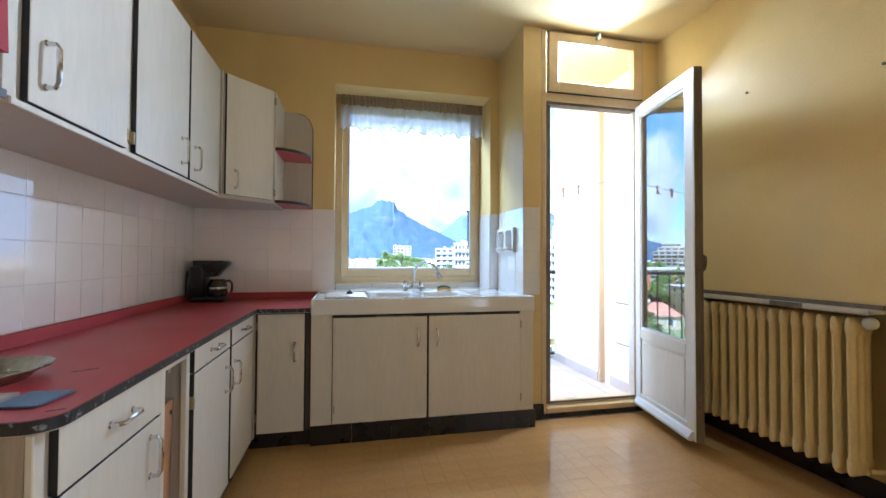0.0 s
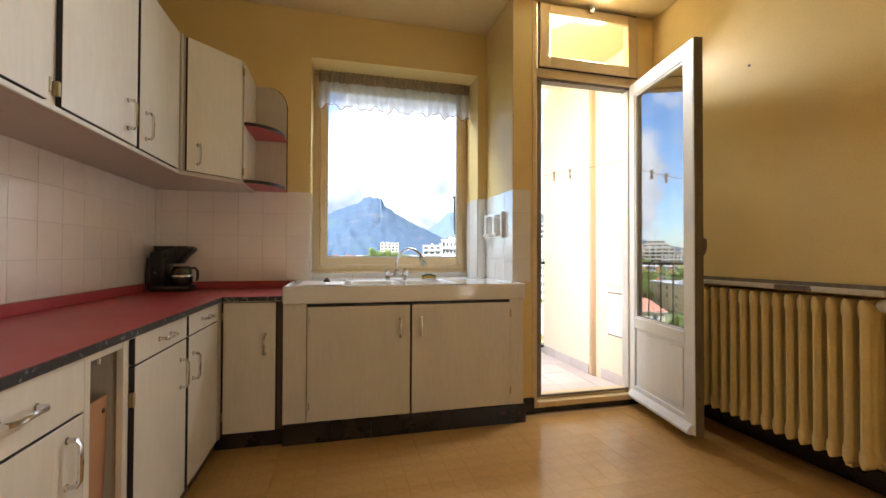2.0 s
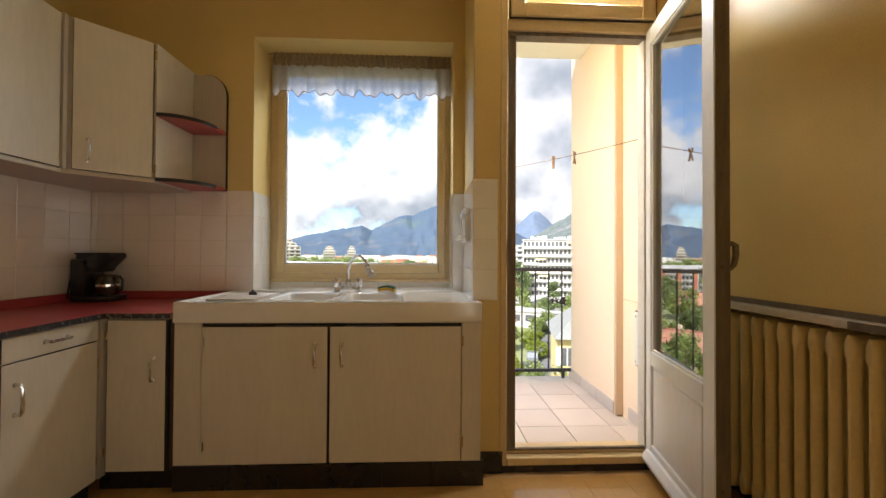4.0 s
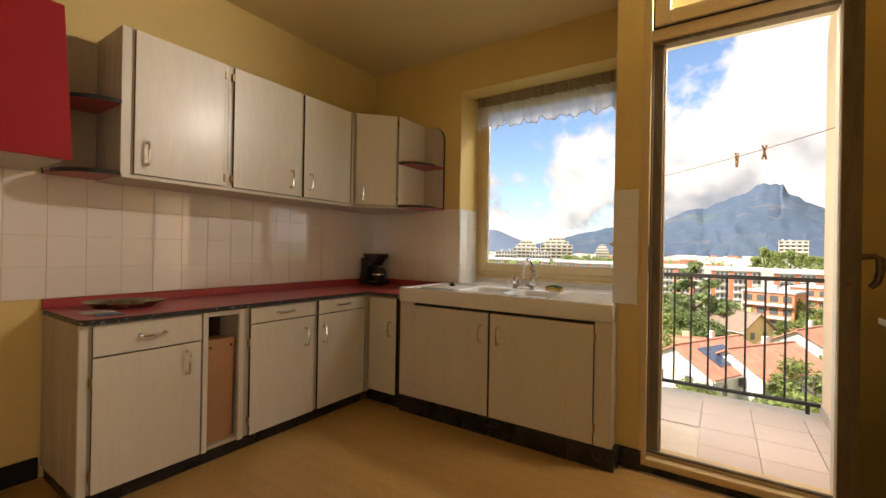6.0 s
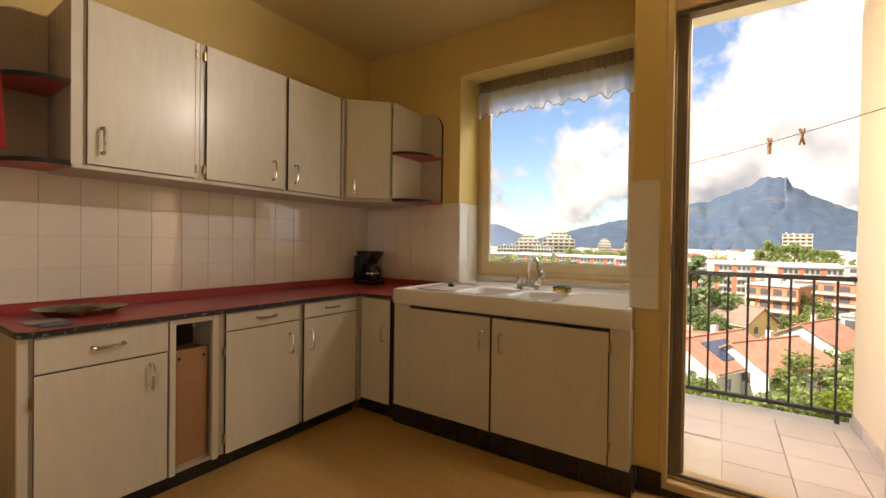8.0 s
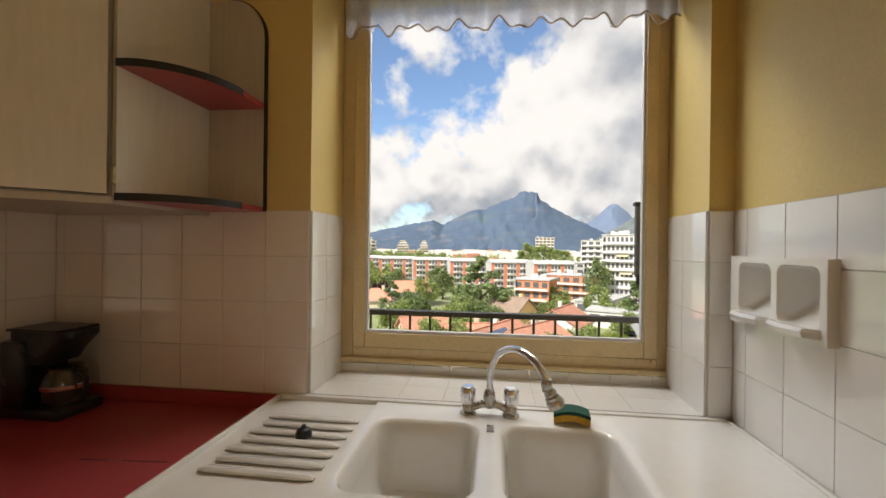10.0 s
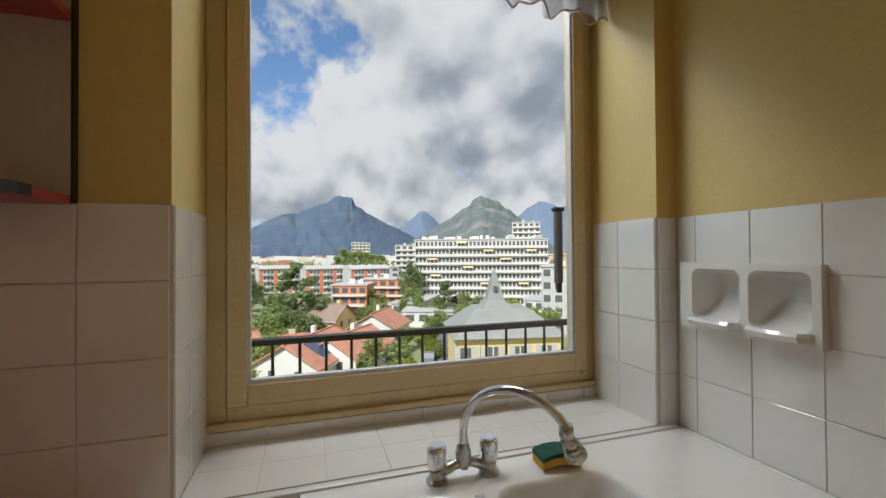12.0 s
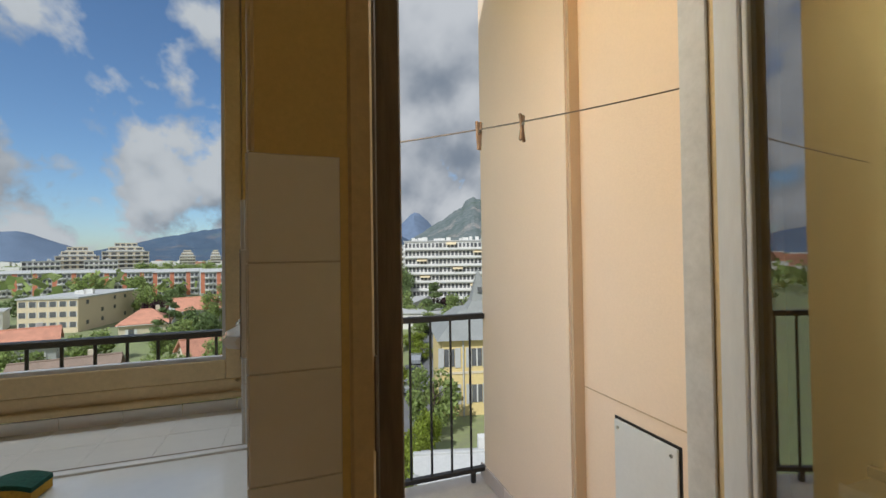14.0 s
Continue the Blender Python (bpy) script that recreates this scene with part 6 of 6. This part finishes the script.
def trunk_bm(h):
    bm = bmesh.new()
    tube(bm, [(0, 0, 0), (0.01, 0, 0.25 * h), (0, 0.015, 0.6 * h), (0.01, 0, 0.9 * h)], [0.035, 0.026, 0.016, 0.005], 7)
    for k in range(5):
        an = k * 2.4
        z = (0.3 + 0.1 * k) * h
        tube(bm, [(0, 0, z), (0.12 * math.cos(an), 0.12 * math.sin(an), z + 0.10), (0.26 * math.cos(an), 0.26 * math.sin(an), z + 0.2)], [0.014, 0.009, 0.004], 5)
    return bm


KINDS = {}
for key, shape, m, cnt, sz, lab in (("round", "round", LEAF1, 2600, 0.035, "green leafy garden tree"), ("dark", "round", LEAF2, 2600, 0.035, "broad dark green leafy tree"),
                                    ("cedar", "cone", LEAF2, 2600, 0.035, "tall dark green cedar tree"), ("poplar", "column", LEAF1, 1600, 0.03, "slim tall green poplar tree"),
                                    ("lime", "round", LEAF3, 2600, 0.034, "bright yellow-green garden shrub"), ("purple", "round", LEAF4, 2000, 0.035, "low purple-leaved garden tree")):
    me = leaf_cloud(len(KINDS) + 3, shape, cnt, sz)
    me.materials.append(m)
    tree = thing("tree", (0, 0, 0), lab, "tree", "trees in the gardens")
    part("trunk", trunk_bm(0.8), BARK, tree)
    cr = new("crown", me)
    cr.parent = tree
    KINDS[key] = [tree, False]


def plant(kind, yaw, dist, h, w=None):
    p = at(yaw, dist)
    m = Matrix.Translation(p) @ pose(0, 0, 0, 0, 0, rng.uniform(0, 360))
    tree, used = KINDS[kind]
    w = w or h
    if used:
        o = copy_thing(tree, m)
    else:
        KINDS[kind][1] = True
        o = tree
        o.matrix_basis = m
    o.scale = (w, w, h)
    return o


for args in (("cedar", 1.6, 96, 15.5, 17), ("dark", -0.6, 98, 9, 11), ("dark", 3.2, 90, 9, 11), ("dark", 0.6, 82, 7, 9), ("round", 4.6, 86, 8, 9), ("round", 6.3, 78, 8, 9), ("round", 2.4, 74, 6, 7),
             ("round", 5.6, 62, 7, 8), ("round", 8.0, 66, 7, 8), ("lime", 9.0, 52, 5, 6), ("round", 12.5, 62, 6, 7), ("dark", 11.0, 92, 8, 9), ("round", 13.6, 84, 7.5, 8), ("cedar", 14.0, 104, 9, 8),
             ("round", 16.2, 150, 10.5, 9), ("round", 21.0, 92, 6, 8), ("purple", 19.5, 56, 5, 8), ("purple", 23.5, 54, 5, 8), ("lime", 15.0, 58, 4.5, 6), ("round", 17.0, 66, 5, 7), ("round", 26, 75, 7, 8),
             ("purple", 15.5, 122, 8, 7), ("round", 9.2, 126, 9, 9), ("dark", 7.0, 140, 10, 10), ("round", 21.5, 200, 13, 12), ("round", 17.2, 205, 12, 10),
             ("round", -7.6, 103, 6, 8), ("round", -8.6, 118, 8, 8), ("dark", -13.5, 132, 15, 9), ("round", -13.6, 112, 9, 8), ("round", -9.8, 58, 6, 9), ("round", -7.0, 48, 5, 7), ("lime", -12.0, 52, 4.5, 6),
             ("cedar", -18.1, 104, 10.5, 10), ("purple", -20.0, 108, 7.5, 8), ("round", -15.6, 106, 6, 8), ("round", -22.0, 96, 9, 9), ("lime", -25.4, 82, 9, 12), ("lime", -28.0, 76, 8.5, 13), ("round", -21.0, 78, 8, 8),
             ("round", -16.9, 92, 5, 8), ("lime", -15.3, 80, 3, 6), ("lime", -16.6, 70, 3, 5), ("round", -18.6, 41, 6.8, 6), ("lime", -17.6, 36, 4.4, 3), ("lime", -16.4, 32.5, 4.6, 3),
             ("lime", -15.2, 29, 4.8, 3), ("lime", -14.3, 26.5, 4.8, 3), ("lime", -19.6, 27, 2.2, 2), ("round", -11.3, 74, 5, 7), ("round", 0.4, 50, 4, 7), ("round", -3.4, 47, 4, 7), ("lime", 4.0, 46, 4, 6), ("round", -7.4, 78, 4.5, 6), ("round", -30.5, 70, 9, 9)):
    plant(*args)
for i in range(9):
    plant("poplar", -3.6 - 0.75 * i + rng.uniform(-0.2, 0.2), 300 + 12 * (i % 3), rng.uniform(15, 21), rng.uniform(16, 22))
for i in range(16):
    plant("round", 16.0 - 0.55 * i, 300 + 9 * (i % 4), rng.uniform(13, 17), rng.uniform(15, 20))
for i in range(10):
    plant("dark", 33 - 6.5 * i + rng.uniform(-1, 1), 170 + rng.uniform(-10, 25), rng.uniform(7, 10), rng.uniform(9, 13))

# low town towards the mountains, too far to count
bm = bmesh.new()
bw_ = bmesh.new()
for i in range(420):
    yw = rng.uniform(-40, 45)
    ds = rng.uniform(330, 1300)
    p = at(yw, ds)
    w_, dd_, h_ = rng.uniform(8, 30), rng.uniform(8, 14), rng.uniform(6, 15) + max(0, ds - 700) * 0.004
    bx(bm if i % 3 else bw_, p.x - w_ / 2, p.x + w_ / 2, p.y, p.y + dd_, GZ, GZ + h_)
town = thing("distant_town", (0, 400, GZ), "pale low blocks of the town reaching to the mountains", "town", kind="stuff")
part("pale_blocks", bm, WHITEW, town)
part("roofed_blocks", bw_, ROOFT, town)
g = np.random.default_rng(31)
verts, faces = [], []
for k in range(9000):
    yw, ds = g.uniform(-42, 48), g.uniform(210, 1500)
    c0 = at(yw, ds)
    h0 = g.uniform(2, 9)
    for _ in range(3):
        u, v = g.normal(size=3), g.normal(size=3)
        u, v = u / np.linalg.norm(u), v / np.linalg.norm(v)
        p = np.array((c0.x + g.normal() * 2.5, c0.y + g.normal() * 2.5, GZ + h0 + g.normal() * 1.5))
        q = g.uniform(1.2, 2.8)
        i = len(verts)
        verts += [tuple(p - u * q), tuple(p + v * q), tuple(p + u * q), tuple(p - v * q)]
        faces.append((i, i + 1, i + 2, i + 3))
me = bpy.data.meshes.new("woods")
me.from_pydata(verts, [], faces)
me.materials.append(LEAF1)
tagged(new("distant_trees", me), "scattered trees of the distant town", "trees", kind="stuff")


# ---- tiles of walls, floors and sill ----
T = 0.15


def tile_mesh(name, w, h, t, material, bev=0.0008):
    """A tile in the local x-z plane, its face to -y."""
    return mesh_of(box(-w / 2, w / 2, -t, 0.002, -h / 2, h / 2, bev), name, material)


part("grout_bed", box(XL, XL + 0.0035, YB - 0.005 - 23 * T, YB, 0.85, 1.45), GROUT, wall_left)
bm = box(XL, WX0 - 0.001, YB - 0.0035, YB, 0.85, 1.45)
bx(bm, WX1 + 0.001, PX0, YB - 0.0035, YB, 0.85, 1.45)
bx(bm, WX0, WX0 + 0.0035, YB, 3.345, 0.853, 1.45)
bx(bm, WX1 - 0.0035, WX1, YB, 3.345, 0.853, 1.45)
bx(bm, WX0, WX1, YB, 3.352, 0.8441, 0.8475)
part("grout_bed", bm, GROUT, wall_back)
bm = box(PX0 - 0.0035, PX0, PY - 0.0035, YB, 0.85, 1.15)
bx(bm, PX0 - 0.0035, PX0, PY - 0.0035, YB, 1.318, 1.45)
bx(bm, PX0 - 0.0035, PX0, PY - 0.0035, 2.705, 1.15, 1.318)
bx(bm, PX0 - 0.0035, PX0, 3.004, YB, 1.15, 1.318)
bx(bm, PX0, PX0 + 0.118, PY - 0.0035, PY, 0.85, 1.45)
part("grout_bed", bm, GROUT, wall_pier)
full = tile_mesh("wall_tile", T - 0.0022, T - 0.0022, 0.006, TILE)
fullw = tile_mesh("wall_tile", T - 0.0022, T - 0.0022, 0.006, TILE_W)
rj = random.Random(5)


def jit():
    return pose(0, 0, 0, rj.uniform(-0.11, 0.11), 0, rj.uniform(-0.11, 0.11))


def tile_run(parent, me, start, step, turn, widths, rows, z0, skip=()):
    """Tiles in rows from start along step; turn aims their faces."""
    pos = 0.0
    for col, w in enumerate(widths):
        c = Vector(start) + Vector(step) * (pos + w / 2)
        for r_ in range(rows):
            if (col, r_) in skip:
                continue
            m = pose(c.x, c.y, z0 + T * (r_ + 0.5), 0, 0, turn) @ jit() @ Matrix.Diagonal((w / T, 1, 1, 1))
            piece("wall_tile", me, parent, m)
        pos += w


tile_run(wall_left, full, (XL, YB - 0.007, 0), (0, -1, 0), 90, [T] * 23, 4, 0.85)
tile_run(wall_back, full, (WX0 - 0.002, YB, 0), (-1, 0, 0), 0, [T] * 6 + [0.030], 4, 0.85)
tile_run(wall_back, fullw, (WX0, YB + 0.003, 0), (0, 1, 0), 90, [0.118, T], 4, 0.85)
tile_run(wall_back, fullw, (WX1, YB + 0.003, 0), (0, 1, 0), -90, [T, 0.118], 4, 0.85)
tile_run(wall_back, fullw, (WX1 + 0.002, YB, 0), (1, 0, 0), 0, [0.062], 4, 0.85)
tile_run(wall_pier, fullw, (PX0, PY - 0.004, 0), (0, 1, 0), -90, [0.141, T, T, 0.054], 4, 0.85, ((1, 2), (2, 2)))
tile_run(wall_pier, fullw, (PX0 - 0.004, PY, 0), (1, 0, 0), 0, [0.122], 4, 0.85)
sill = mesh_of(box(-T / 2 + 0.0003, T / 2 - 0.0003, -0.5, 0.5, -0.004, 0.004, 0.0004), "sill_tile", TILE_W)
pos = WX0 + 0.007
while pos < WX1 - 0.01:
    w = min(T * 0.96, WX1 - 0.006 - pos)
    for y, dpt in ((YB + 0.067, 0.1305), (YB + 0.203, 0.1390)):
        piece("sill_tile", sill, wall_back, pose(pos + w / 2, y, 0.849) @ Matrix.Diagonal((w / T, dpt, 1, 1)))
    piece("wall_tile", fullw, wall_back, pose(pos + w / 2, 3.352, 0.868) @ Matrix.Diagonal((w / T, 1, 0.22, 1)))
    pos += w

# balcony paving
bt = mesh_of(box(-0.1485, 0.1485, -0.1485, 0.1485, -0.012, 0, 0.002), "floor_tile", BTILE)
for i in range(18):
    for j in range(6):
        x, y = 2.006 - 0.302 * i, 2.75 + 0.302 * j
        if y < YF - 0.02 and x < PX1 + 0.16:
            continue
        if y + 0.1485 > YR + 0.1 or x + 0.15 > 2.33:
            continue
        piece("floor_tile", bt, loggia if y < YF else balcony, pose(x, y, ZB + rj.uniform(-0.0006, 0.0006), rj.uniform(-0.1, 0.1), rj.uniform(-0.1, 0.1), 0))

# small kitchen floor tiles: those of the open floor one by one, the others joined
for j in range(5):
    m = pose(2.242 if j < 2 else 2.218, 2.75 + 0.302 * j, ZB) @ Matrix.Diagonal((0.565 if j < 2 else 0.40, 1, 1, 1))
    piece("floor_tile", bt, loggia if j < 3 else balcony, m)
F = 0.10
ft = mesh_of(box(-F / 2 + 0.0002, F / 2 - 0.0002, -F / 2 + 0.0002, F / 2 - 0.0002, -0.005, 0, 0.0003), "floor_tile", FLOOR)
verts, faces = [], []
count = 0
for i in range(33):
    for j in range(42):
        x, y = XL + 0.04 + F * (i + 0.5), YS + 0.02 + F * (j + 0.5)
        if x > XR - 0.02 and not (NY0 < y < NY1):
            continue
        if x > XR + 0.1 or y > 2.56 or (x < FX - 0.06 and y > 0.85) or (y > FY + 0.06 and x < SX1):
            continue
        if -0.35 < x < 1.85 and 1.0 < y < 2.5 and count < 300:
            count += 1
            piece("floor_tile", ft, floor, pose(x, y, rj.uniform(-0.0003, 0.0001), rj.uniform(-0.10, 0.10), rj.uniform(-0.10, 0.10), 0))
            continue
        z, q, k = rj.uniform(-0.0005, 0.0002), F / 2 - 0.0004, len(verts)
        verts += [(x - q, y - q, z), (x + q, y - q, z), (x + q, y + q, z), (x - q, y + q, z), (x - q, y - q, -0.005), (x + q, y - q, -0.005), (x + q, y + q, -0.005), (x - q, y + q, -0.005)]
        faces += [(k, k + 1, k + 2, k + 3), (k, k + 4, k + 5, k + 1), (k + 1, k + 5, k + 6, k + 2), (k + 2, k + 6, k + 7, k + 3), (k + 3, k + 7, k + 4, k)]
me = bpy.data.meshes.new("floor_tiles")
me.from_pydata(verts, [], faces)
me.materials.append(FLOOR)
rest = new("floor_tiles", me)
rest.parent = floor
tagged(rest, kind="stuff")
